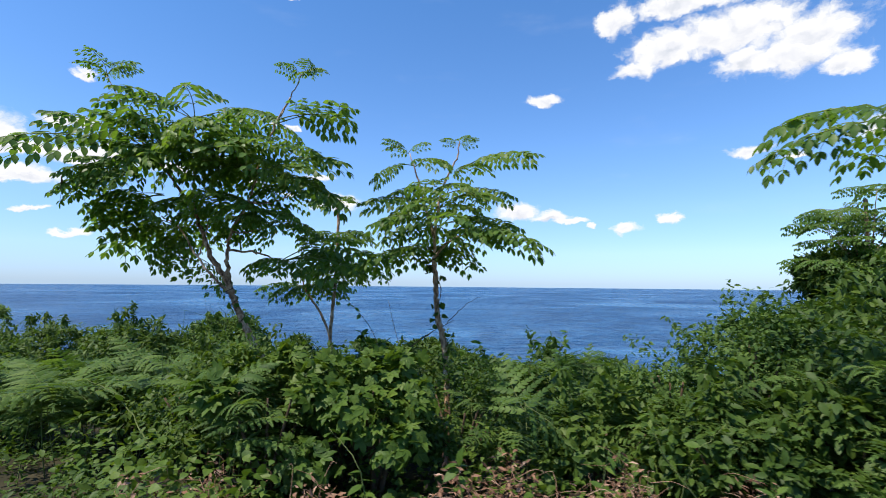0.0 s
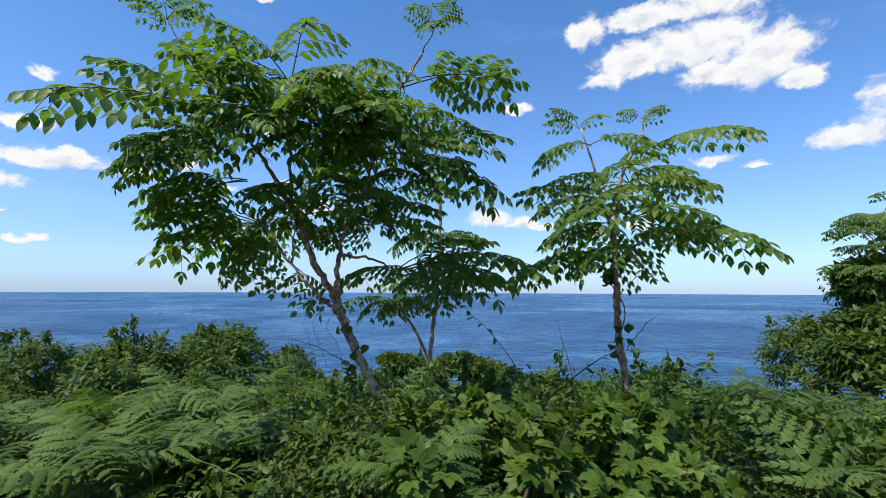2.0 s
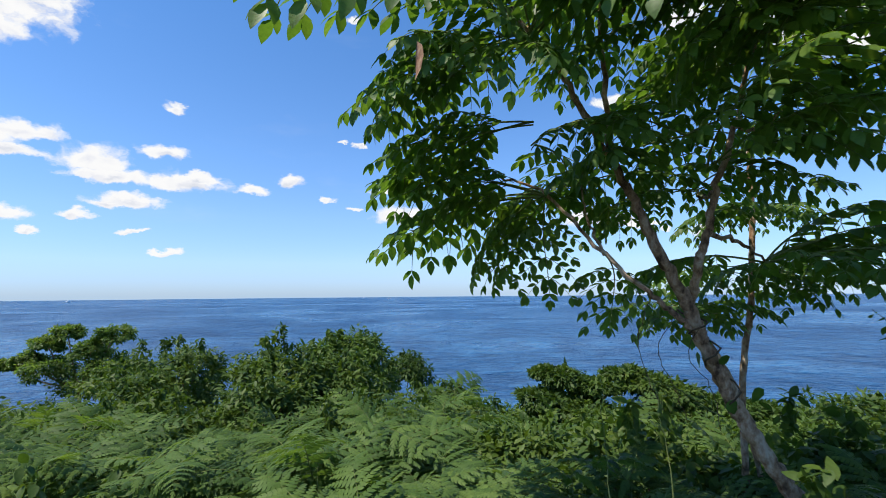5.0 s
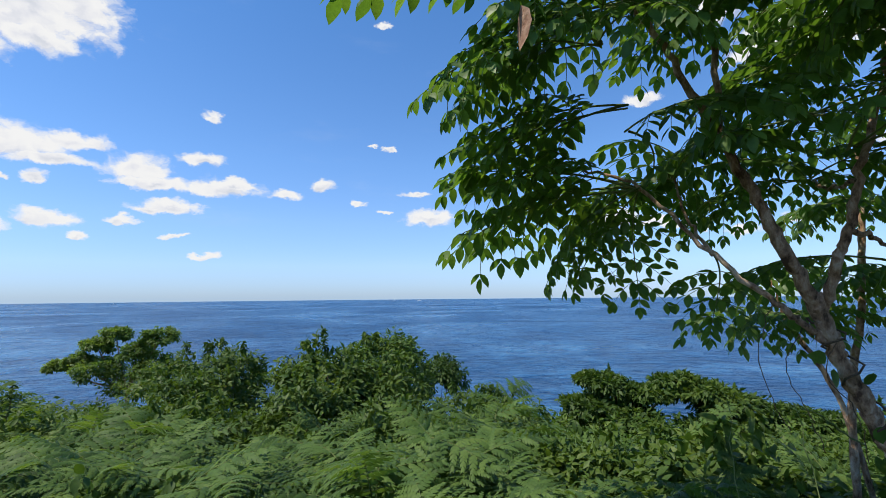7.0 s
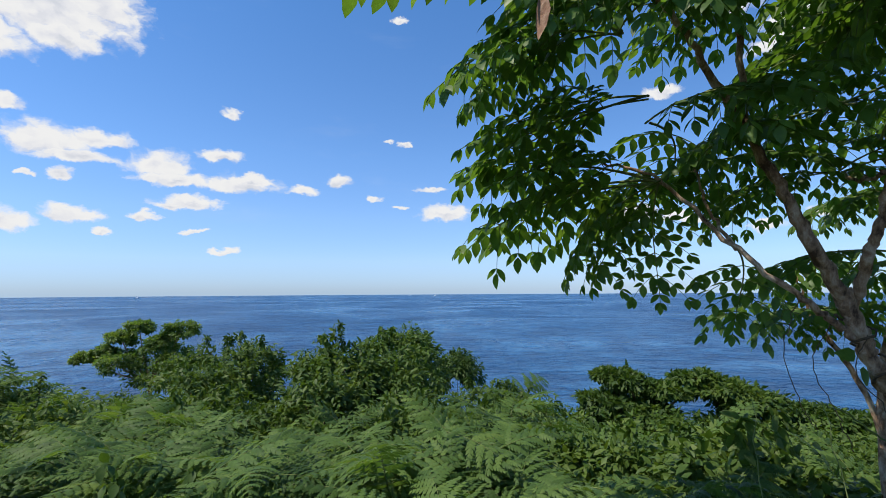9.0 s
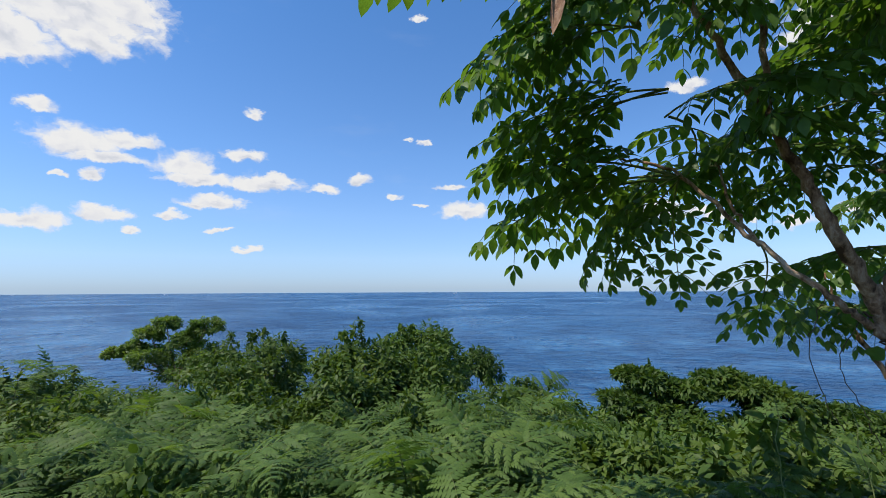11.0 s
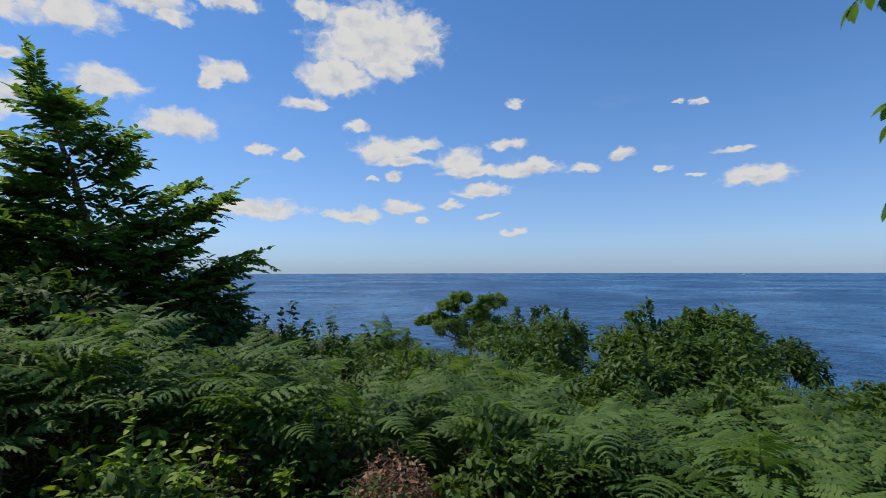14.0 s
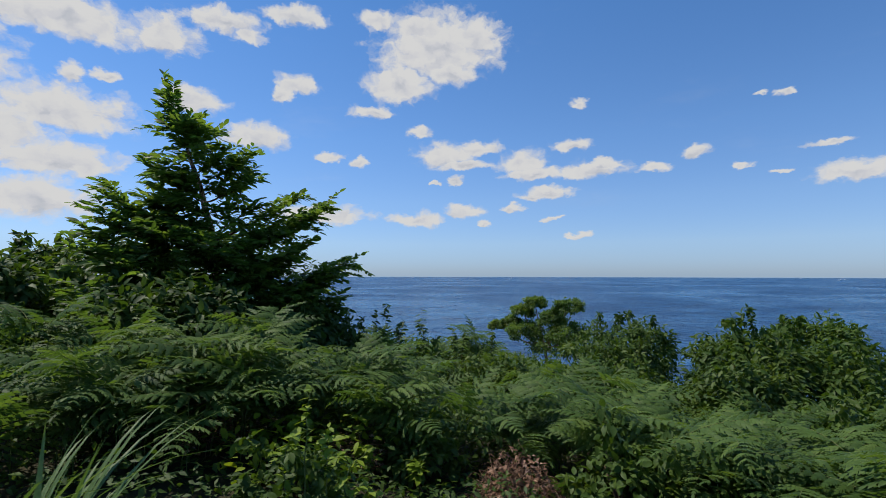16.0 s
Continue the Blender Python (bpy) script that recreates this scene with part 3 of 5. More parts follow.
def second_tree():
    base = (-0.05, 5.3, float(ground_z(-0.05, 5.3)))
    top = (-0.24, 5.15, 1.9)
    limbs = [([top, (-0.22, 5.15, 2.3), (-0.15, 5.13, 2.7), (0.0, 5.1, 3.0), (0.03, 5.1, 3.2)], 0.02, 0.005),
             ([(-0.24, 5.15, 2.1), (-0.38, 5.12, 2.6), (-0.52, 5.1, 3.05)], 0.018, 0.005),
             ([top, (-0.1, 5.05, 2.05), (0.1, 5.0, 2.15)], 0.016, 0.006)]
    hubs = [((0.0, 5.1, 2.85), [(0.84, 4.9, 3.0), (0.3, 5.6, 3.0)]),
            ((-0.05, 5.1, 2.15), [(0.96, 4.8, 1.98), (0.5, 5.7, 2.1), (0.25, 4.5, 2.05)]),
            ((-0.25, 5.15, 2.0), [(-1.16, 5.2, 1.76), (-0.9, 5.7, 1.8), (-0.7, 4.6, 1.85), (0.3, 5.6, 1.8), (-0.2, 6.0, 1.9)]),
            ((-0.2, 5.15, 2.45), [(-1.04, 5.1, 2.5), (-0.75, 5.7, 2.4), (-0.5, 4.45, 2.35), (0.35, 4.7, 2.5), (0.35, 5.6, 2.45), (-0.85, 4.8, 2.2)]),
            ((-0.2, 5.15, 2.25), ring((-0.2, 5.15, 2.25), 7, 0.85, -0.1, 5)),
            ((-0.12, 5.12, 2.6), ring((-0.12, 5.12, 2.6), 6, 0.7, 0.0, 6)),
            ((-0.45, 5.1, 2.9), [(-0.95, 5.0, 2.75), (-0.1, 4.7, 2.85)]),
            ((-0.54, 5.1, 3.05), ring((-0.54, 5.1, 3.05), 3, 0.22, 0.14, 2)),
            ((0.02, 5.1, 3.15), ring((0.02, 5.1, 3.15), 3, 0.18, 0.1, 3))]
    tree = angelica(base, [base, (-0.11, 5.28, 0.81), (-0.2, 5.2, 1.3), top], 0.036, limbs, hubs, "young angelica tree, slim trunk wound with a leafy vine", 9)
    tree.location.x += 0.14


def thin_trees():
    base = (-1.62, 6.78, float(ground_z(-1.62, 6.78)))
    top = (-1.5, 6.63, 2.3)
    hubs = [(top, ring(top, 6, 0.55, -0.05, 1)), ((-1.52, 6.65, 1.85), ring((-1.52, 6.65, 1.85), 7, 0.7, -0.12, 2)), ((-1.5, 6.62, 2.75), ring((-1.5, 6.62, 2.75), 4, 0.25, 0.1, 3))]
    angelica(base, [base, (-1.6, 6.76, 0.9), (-1.53, 6.68, 1.6), top, (-1.5, 6.62, 2.8)], 0.026, [], hubs, "thin upright angelica sapling with a small crown", 21)
    base = (-1.3, 6.85, float(ground_z(-1.3, 6.85)))
    top = (-1.98, 6.72, 1.55)
    hubs = [(top, ring(top, 6, 0.6, -0.05, 4))]
    angelica(base, [base, (-1.62, 6.78, 0.86), top], 0.021, [([top, (-2.05, 6.7, 1.8)], 0.010, 0.005)], hubs, "slanting thin angelica sapling with few leaves", 23)
    base = (14.2, 15.8, float(ground_z(14.2, 15.8)))
    top = (14.2, 15.6, 4.6)
    spots = [(14.6, 15.6, 4.9), (13.2, 15.6, 4.2), (12.8, 15.6, 3.6), (13.1, 15.5, 3.1), (12.6, 15.6, 2.45), (14.2, 15.6, 3.6), (14.5, 15.3, 2.75), (13.8, 16.2, 4.0), (13.8, 15.2, 2.2), (15.0, 15.6, 4.15)]
    hubs = [(h, ring(h, 8, 1.15, -0.05, 30 + i)) for i, h in enumerate(spots)]
    limbs = [([(14.2, 15.6, 1.4 + 0.15 * i), ((14.2 + h[0]) / 2, 15.6, (1.8 + h[2]) / 2 + 0.1), h], 0.028, 0.008) for i, h in enumerate(spots)]
    angelica(base, [base, (14.25, 15.7, 1.5), top], 0.08, limbs, hubs, "broad angelica tree with layered leaves beside the slope", 31)
    base = (3.3, 3.2, float(ground_z(3.3, 3.2)))
    top = (3.15, 3.1, 2.75)
    hubs = [(top, [(2.15, 2.94, 2.62), (2.4, 3.6, 2.55), (2.7, 2.5, 2.6), (3.6, 3.9, 2.6), (3.9, 2.9, 2.5)])]
    angelica(base, [base, (3.25, 3.15, 1.2), top], 0.04, [], hubs, "young angelica tree leaning over the ferns", 27)


great_tree()
second_tree()
thin_trees()


# ---- shrubs and leafy trees ----
def blob_points(r, centre, radius, clumps, per, clump_size, squash=0.75, bottom=-0.5):
    """Leaf places and outward ways, gathered in clumps over a rounded crown."""
    d = unit(r.normal(0, 1, (clumps * 3, 3)))
    d = d[d[:, 2] > bottom][:clumps]
    rad = np.asarray(radius) * (0.66 + 0.36 * r.random((len(d), 1)))
    cen = np.asarray(centre) + d * rad
    p = np.repeat(cen, per, 0)
    off = unit(r.normal(0, 1, p.shape)) * (r.random((len(p), 1)) ** 0.5) * clump_size * (0.6 + 0.8 * np.repeat(r.random((len(cen), 1)), per, 0))
    off[:, 2] *= squash
    out = unit(np.repeat(d, per, 0) * 0.6 + unit(off) * 0.7)
    return p + off, out


def leaves_mesh(r, p, out, size, template, mat, name, droop=0.45, up=0.6):
    way = unit(out * 0.8 + r.normal(0, 0.55, p.shape) + np.array([0, 0, -droop]))
    nor = unit(out * 0.6 + np.array([0, 0, up]) + r.normal(0, 0.32, p.shape))
    mats = leaf_mats(p, way, nor, size * r.uniform(0.65, 1.25, len(p)), 1.0)
    return make_mesh(name, *stamp(template, mats), mat)


def shrub(place, radius, top, leaves, size, mat, label, seed, template=SMALL, clump=0.45, tips=0, name="shrub"):
    """A rounded bush: stems from the ground and a crown of leaf clumps, with shoots standing out of it."""
    r = np.random.default_rng(seed)
    gz = float(ground_z(*place))
    bush = thing(name, (*place, gz), label, "shrub" if name == "shrub" else "tree")
    height = top - gz
    half = min(height * 0.5, radius * 0.9)
    cz = height - half
    stems = []
    for i in range(6):
        a, q = r.uniform(0, 6.28), r.uniform(0.3, 0.75) * radius
        stems.append(tube(spline([(0, 0, -0.1), (q * 0.4 * math.cos(a), q * 0.4 * math.sin(a), cz * 0.6), (q * math.cos(a), q * math.sin(a), cz + half * 0.4)], 4), np.linspace(0.03, 0.008, 9) * max(1, radius * 0.7), 5))
    part("stem", make_mesh("stem", *gather(stems), TWIG), bush)
    per = 70
    p, out = blob_points(r, (0, 0, cz), (radius, radius, half), max(8, int(leaves * 1.05) // per), per, clump * 0.85)
    extra = []
    for i in range(tips):
        a, q = r.uniform(0, 6.28), r.uniform(0, 0.75) * radius
        b = np.array([q * math.cos(a), q * math.sin(a), cz + half * 0.85])
        ln = r.uniform(0.2, 0.45)
        u = r.random((45, 1))
        extra.append(b + u * np.array([r.normal(0, 0.15), r.normal(0, 0.15), ln]) + r.normal(0, 0.07, (45, 3)) * (1.2 - u))
    if extra:
        e = np.concatenate(extra)
        p, out = np.concatenate([p, e]), np.concatenate([out, unit(r.normal(0, 1, e.shape))])
    part("crown", leaves_mesh(r, p, out, size * (1.32 if template is SMALL else 1.25), MIDDLE if template is SMALL else template, mat, "crown"), bush)
    return bush


shrub((-8.5, 12.9), 1.05, 0.62, 5200, 0.11, SHRUB, "dense rounded shrub with one tall pointed shoot", 31, SMALL, 0.3, 3)
shrub((-7.3, 13.6), 1.0, 0.2, 4200, 0.11, SHRUB, "dense rounded shrub on the slope", 51, SMALL, 0.3, 2)
shrub((-10.3, 22.6), 2.0, 0.12, 6500, 0.17, VINE, "domed shrub overgrown with yellow-green creeper", 32, SMALL, 0.5, 3)
shrub((-12.1, 14.3), 1.25, 0.5, 5200, 0.11, SHRUB, "rounded green shrub with pale flower dots", 33, SMALL, 0.33, 5)
shrub((-9.8, 31.5), 1.5, -1.9, 3000, 0.2, DARK, "small round dark shrub at the cliff edge", 34, SMALL, 0.5, 1)
shrub((-6.5, 11.3), 1.0, -0.3, 3800, 0.10, SHRUB, "low green shrub among the ferns", 35, SMALL, 0.3, 3)
shrub((-10.2, 11.0), 1.3, -0.35, 3800, 0.11, SHRUB, "low spreading green shrub among the ferns", 36, SMALL, 0.35, 4)
shrub((-4.6, 13.6), 1.5, -0.85, 4800, 0.11, SHRUB, "green shrub on the falling slope", 37, SMALL, 0.38, 4)
shrub((-5.6, 17.6), 1.7, -1.2, 4200, 0.13, SHRUB, "green shrub lower down the slope", 38, SMALL, 0.42, 5)
shrub((-2.3, 15.4), 1.4, -1.3, 4200, 0.12, SHRUB, "green shrub on the falling slope", 39, SMALL, 0.38, 3)
shrub((-1.5, 18.3), 1.1, -0.75, 2600, 0.14, DARK, "dark flat-topped shrub above the sea", 40, SMALL, 0.4, 1)
shrub((4.8, 15.2), 1.9, -0.9, 4600, 0.13, SHRUB, "green shrub beside the fern slope", 43, SMALL, 0.42, 3)
shrub((2.95, 4.55), 0.55, 1.32, 3200, 0.045, BRACKEN, "feathery green shrub with thin pale stems", 44, LEAF, 0.2, 8)
shrub((2.3, 4.8), 0.5, 0.95, 2400, 0.045, BRACKEN, "low feathery green shrub with thin pale stems", 144, LEAF, 0.18, 6)
shrub((11.6, 16.4), 1.7, 0.8, 6600, 0.12, SHRUB, "tall green shrub below the dark tree", 45, SMALL, 0.42, 5)
shrub((3.9, 4.7), 1.0, 1.2, 5200, 0.085, DARK, "dense leafy shrub rising out of the ferns", 52, SMALL, 0.3, 5)
shrub((5.6, 5.4), 1.2, 1.75, 5200, 0.10, DARK, "tall leafy shrub behind the ferns", 53, SMALL, 0.35, 5)
shrub((-2.2, 7.2), 0.75, 0.55, 2600, 0.09, SHRUB, "leafy shrub behind the leaning trunk", 151, LEAF, 0.25, 3)
shrub((-1.0, 6.7), 0.7, 0.55, 2400, 0.09, SHRUB, "leafy shrub behind the leaning trunk", 152, LEAF, 0.25, 3)
shrub((-0.3, 7.2), 0.8, 0.6, 2400, 0.09, SHRUB, "leafy shrub at the edge of the slope", 154, SMALL, 0.25, 3)
shrub((1.6, 7.6), 0.9, 0.55, 2600, 0.09, SHRUB, "leafy shrub at the edge of the slope", 155, SMALL, 0.28, 4)
shrub((-3.2, 8.2), 0.8, 0.1, 2400, 0.09, SHRUB, "low leafy shrub on the slope", 156, SMALL, 0.28, 3)
shrub((-6.6, 5.9), 0.45, 0.15, 1100, 0.08, SHRUB, "small leafy plant at the foot of the ferns", 161, LEAF, 0.18, 4)
shrub((-8.3, 4.9), 0.4, 0.05, 900, 0.08, SHRUB, "small leafy plant at the foot of the ferns", 162, LEAF, 0.18, 4)
shrub((-7.9, 3.4), 0.45, 0.15, 900, 0.08, SHRUB, "small leafy plant at the foot of the ferns", 163, LEAF, 0.18, 4)
shrub((-8.0, 11.4), 1.0, 0.15, 3200, 0.10, SHRUB, "dense green shrub among the ferns", 171, SMALL, 0.3, 4)
shrub((-6.0, 10.0), 0.75, -0.15, 2400, 0.10, SHRUB, "low green shrub among the ferns", 172, SMALL, 0.28, 3)
shrub((-4.9, 11.3), 0.9, -0.4, 2400, 0.10, SHRUB, "low green shrub among the ferns", 173, SMALL, 0.28, 3)
shrub((-3.4, 10.2), 0.8, -0.45, 2400, 0.10, SHRUB, "low green shrub among the ferns", 174, SMALL, 0.28, 3)
shrub((-1.6, 11.2), 0.9, -0.5, 2400, 0.10, SHRUB, "low green shrub among the ferns", 175, SMALL, 0.28, 3)
shrub((-9.3, 9.6), 0.8, -0.1, 2400, 0.10, SHRUB, "low green shrub among the ferns", 176, SMALL, 0.28, 3)
shrub((-11.6, 12.2), 1.0, 0.1, 2600, 0.10, SHRUB, "low green shrub among the ferns", 177, SMALL, 0.3, 3)
shrub((-12.6, 7.4), 1.0, 0.05, 2600, 0.09, SHRUB, "low green shrub among the thin saplings", 178, SMALL, 0.28, 4)
shrub((-13.9, 6.9), 0.9, 0.12, 2200, 0.09, SHRUB, "low green shrub among the thin saplings", 179, SMALL, 0.28, 4)
shrub((-11.2, 8.6), 0.9, -0.1, 2200, 0.09, SHRUB, "low green shrub among the thin saplings", 180, SMALL, 0.28, 4)
shrub((-1.75, 4.35), 0.6, 1.0, 2600, 0.042, DARK, "dense bramble mound before the leaning tree", 181, LEAF, 0.22, 3)
shrub((-0.85, 4.55), 0.72, 0.9, 2800, 0.042, DARK, "dense bramble mound before the young tree", 182, LEAF, 0.22, 3)
shrub((0.15, 4.7), 0.66, 0.78, 2600, 0.042, DARK, "dense bramble mound before the young tree", 183, LEAF, 0.22, 3)
shrub((-1.45, 4.0), 0.6, 1.02, 640, 0.085, VINE, "broad lobed creeper leaves trailing over brambles", 184, LOBED, 0.25, 0)
shrub((-0.55, 4.1), 0.6, 0.92, 640, 0.085, VINE, "broad lobed creeper leaves trailing over brambles", 185, LOBED, 0.25, 0)
shrub((-2.25, 4.6), 0.5, 0.82, 2400, 0.05, DARK, "small bramble by the leaning trunk", 186, LEAF, 0.18, 2)
shrub((2.3, 3.9), 0.6, 0.72, 1500, 0.08, DARK, "dark leafy plant beside the path", 191, LEAF, 0.2, 3)
shrub((3.1, 3.6), 0.6, 0.9, 1500, 0.08, DARK, "dark leafy plant beside the path", 192, LEAF, 0.2, 3)
shrub((1.5, 4.4), 0.55, 0.6, 1200, 0.08, SHRUB, "leafy plant beside the path", 193, LEAF, 0.2, 3)
shrub((-14.0, 0.2), 1.3, 2.0, 6000, 0.13, DARK, "dark leafy shrub beside the layered tree", 47, SMALL, 0.42, 4)
shrub((-12.6, 3.0), 1.4, 1.5, 4800, 0.13, DARK, "dark leafy shrub under the layered tree", 55, SMALL, 0.42, 2)
shrub((-13.6, 5.2), 1.3, 1.15, 4200, 0.13, DARK, "dark leafy shrub under the layered tree", 56, SMALL, 0.42, 2)
shrub((-18.5, 2.0), 2.4, 2.4, 4500, 0.2, DARK, "dark leafy shrub behind the layered tree", 59, SMALL, 0.6, 2)


def headed_tree(place, heads, label, seed, size, mat, flat_=0.75):
    """A small tree whose limbs carry separate leaf heads. heads: x, y, z, radius."""
    r = np.random.default_rng(seed)
    gz = float(ground_z(*place))
    b = np.array([*place, gz])
    tree = thing("tree", tuple(b), label, "tree")
    fork = np.array([0, 0, (heads[0][2] - gz) * 0.5])
    part("trunk", make_mesh("trunk", *tube(spline([(0, 0, -0.1), fork * 0.5 + (0.05, 0, 0), fork], 5), np.linspace(0.09, 0.06, 11), 8), BARK), tree)
    for hx, hy, hz, hr in heads:
        e = np.array((hx, hy, hz)) - b
        part("limb", make_mesh("limb", *tube(spline([fork, (fork + e) / 2 + (0, 0, -0.15), e], 5), np.linspace(0.05, 0.015, 11), 6), BARK), tree)
        p, out = blob_points(r, e, (hr, hr, hr * flat_), int(30 + 34 * hr), 48, hr * 0.3, flat_)
        part("crown", leaves_mesh(r, p, out, size, SMALL, mat, "crown"), tree)
    return tree


headed_tree((-18.6, 17.9), [(-19.6, 17.5, 0.02, 0.5), (-19.0, 17.7, 0.42, 0.45), (-17.2, 17.8, 0.34, 0.55), (-18.0, 17.7, -0.2, 0.6), (-21.2, 17.4, -0.72, 0.35), (-20.2, 17.4, -0.5, 0.45), (-19.3, 17.4, -0.85, 0.8), (-17.2, 17.8, -0.8, 0.8), (-18.2, 18.0, -1.4, 1.1)], "small tree with feathery separate leaf heads", 48, 0.125, LAYERED, 0.6)
headed_tree((-1.6, 15.6), [(-2.5, 15.3, -0.32, 0.32), (-2.05, 15.2, -0.42, 0.5), (-1.3, 15.0, -0.6, 0.5), (-0.5, 15.4, -0.36, 0.5), (-2.6, 15.0, -0.9, 0.6), (-1.7, 14.8, -1.1, 0.7)], "flat-topped small tree with dark boughs above the cliff", 49, 0.15, DARK, 0.34)
headed_tree((1.0, 15.7), [(0.05, 15.2, -0.55, 0.6), (0.5, 15.0, -0.78, 0.7), (1.5, 15.2, -1.0, 0.5), (2.3, 15.1, -1.15, 0.7), (0.4, 14.8, -1.3, 0.9), (1.2, 14.9, -1.6, 0.8), (2.0, 14.7, -1.75, 0.9)], "flat-topped small tree leaning over the cliff", 249, 0.15, DARK, 0.34)
headed_tree((4.6, 13.9), [(4.2, 14.2, -1.5, 0.8), (5.2, 13.8, -1.4, 0.9), (4.4, 13.2, -1.9, 0.8), (3.5, 13.8, -2.0, 0.7)], "flat-topped small tree above the cliff", 149, 0.14, DARK, 0.36)
headed_tree((3.0, 15.2), [(2.3, 15.7, -1.35, 0.75), (3.3, 15.3, -1.5, 0.85), (2.6, 14.6, -2.0, 0.8)], "flat-topped small tree leaning over the cliff", 50, 0.15, DARK, 0.36)


def layered_tree(base, top, ends, extra, size, mat, label, seed):
    """A leafy tree: a leaning leader, boughs to the given ends and others round the trunk, with leaves set alternately along the twigs."""
    r = np.random.default_rng(seed)
    gz = float(ground_z(*base))
    tree = thing("tree", (*base, gz), label, "tree")
    b = np.array([*base, gz])
    c = gnarl(spline([b, b * 0.5 + np.array(top) * 0.5 + (0.05, 0.35, 0), top], 8), 0.02, seed) - b
    part("trunk", make_mesh("trunk", *tube(c, np.linspace(0.13, 0.012, len(c)), 9), BARK), tree)
    foot = lambda z: np.array([np.interp(z, c[:, 2], c[:, j]) for j in range(3)])
    lines = [c[len(c) * 2 // 3:]]
    ends = [np.array(e) - b for e in ends]
    for i in range(extra):
        z = r.uniform(0.9, 3.6)
        a, q = i * 2.4 + r.uniform(-0.4, 0.4), 2.3 * (1 - (z - 0.9) / 4.6) * r.uniform(0.45, 1.0)
        ends.append(foot(z) + np.array([q * math.cos(a), q * math.sin(a), 0]))
    for e in ends:
        s = foot(min(max(e[2] - 0.55 * np.linalg.norm(e[:2] - foot(e[2])[:2]), 0.5), c[-1, 2] - 0.5))
        ln = np.linalg.norm(e - s)
        e = s + (e - s) * max(0.5, 1 - 0.3 / ln)
        line = gnarl(spline([s, s * 0.45 + e * 0.55 + (0, 0, -0.02 * ln), e], 6), 0.015, seed)
        part("bough", make_mesh("bough", *tube(line, np.linspace(0.012 + 0.009 * ln, 0.004, len(line)), 5), TWIG), tree)
        lines.append(line)
    pl, wy, nm = [], [], []
    for line in lines:
        ln = np.linalg.norm(line[-1] - line[0])
        way = unit(line[-1] - line[0])
        side = unit(np.cross(way, (0.01, 0, 1)))
        steps = int(6 + ln * 12)
        for k in range(steps + 1):
            q = 0.3 + 0.7 * k / steps
            p0 = np.array([np.interp(q, np.linspace(0, 1, len(line)), line[:, j]) for j in range(3)])
            sway = 0.0 if k == steps else (1 if k % 2 else -1) * r.uniform(0.4, 1.3)
            d = unit(way * r.uniform(0.4, 1.0) + side * sway + np.array([0, 0, 0.2 if k == steps else r.uniform(-0.45, 0.85)]))
            tl = r.uniform(0.5, 0.95) * (1.2 - 0.55 * q)
            u = np.linspace(0.08, 1, 8)[:, None]
            pts = p0 + d * u * tl + np.array([0, 0, -0.22]) * u * u * tl
            perp = unit(np.cross(d, (0, 0, 1)))
            for sg in (1, -1):
                pl.append(pts + d * (0.02 * sg))
                wy.append(d * 0.75 + sg * perp * 0.7 + r.normal(0, 0.16, pts.shape) + np.array([0, 0, -0.22]))
                nm.append(np.array([0, 0, 1.0]) + r.normal(0, 0.45, pts.shape))
    pl, wy, nm = np.concatenate(pl), np.concatenate(wy), np.concatenate(nm)
    part("crown", make_mesh("crown", *stamp(LEAF, leaf_mats(pl, wy, nm, size * r.uniform(0.7, 1.15, len(pl)), 0.78)), mat), tree)


layered_tree((-14.4, 3.9), (-13.9, 2.98, 4.86), [
    (-13.7, 3.75, 4.38), (-13.8, 4.45, 4.05), (-13.9, 4.55, 3.65), (-14.2, 4.0, 4.0), (-13.6, 3.5, 3.7), (-13.9, 2.55, 3.72), (-14.1, 3.2, 4.4),
    (-14.0, 1.9, 3.15), (-13.8, 1.8, 2.78), (-13.5, 1.75, 2.42), (-14.2, 2.2, 2.9), (-13.4, 2.3, 2.6), (-13.2, 1.7, 2.1), (-13.3, 1.6, 1.55), (-12.9, 2.3, 1.85),
    (-14.3, 6.3, 3.4), (-14.1, 5.5, 3.4), (-14.3, 5.9, 3.1), (-13.8, 5.0, 2.75), (-14.0, 6.8, 2.1), (-13.7, 6.3, 2.0), (-14.2, 6.3, 1.6), (-13.6, 6.4, 1.2), (-13.5, 5.7, 1.5), (-13.4, 5.8, 0.9),
    (-12.9, 4.0, 2.3), (-12.7, 3.5, 2.1), (-12.8, 4.4, 1.9), (-13.0, 4.9, 2.2), (-13.0, 2.7, 2.4), (-13.1, 5.1, 1.4), (-12.8, 3.3, 1.5),
    (-13.4, 5.2, 2.0), (-13.6, 5.6, 2.4), (-13.8, 5.9, 1.8), (-13.2, 4.6, 1.7), (-13.3, 5.4, 1.0), (-14.0, 3.4, 3.9), (-13.8, 4.0, 3.5), (-13.9, 2.9, 3.4), (-13.7, 2.6, 3.0), (-13.4, 4.4, 3.0), (-13.4, 3.4, 3.0), (-13.9, 3.3, 4.45), (-13.8, 3.2, 4.1)],
    16, 0.19, LAYERED, "layered dark green tree with leafy boughs at the cliff", 61)
headed_tree((13.0, 16.0), [(13.0, 15.7, 2.0, 0.9), (13.8, 16.0, 1.8, 1.3), (12.4, 15.2, 0.5, 1.0), (13.2, 15.5, 0.2, 1.6), (14.8, 16.5, 2.0, 1.4), (11.4, 14.6, -0.3, 1.0)], "dark green leafy tree below the angelica", 62, 0.26, DARK)


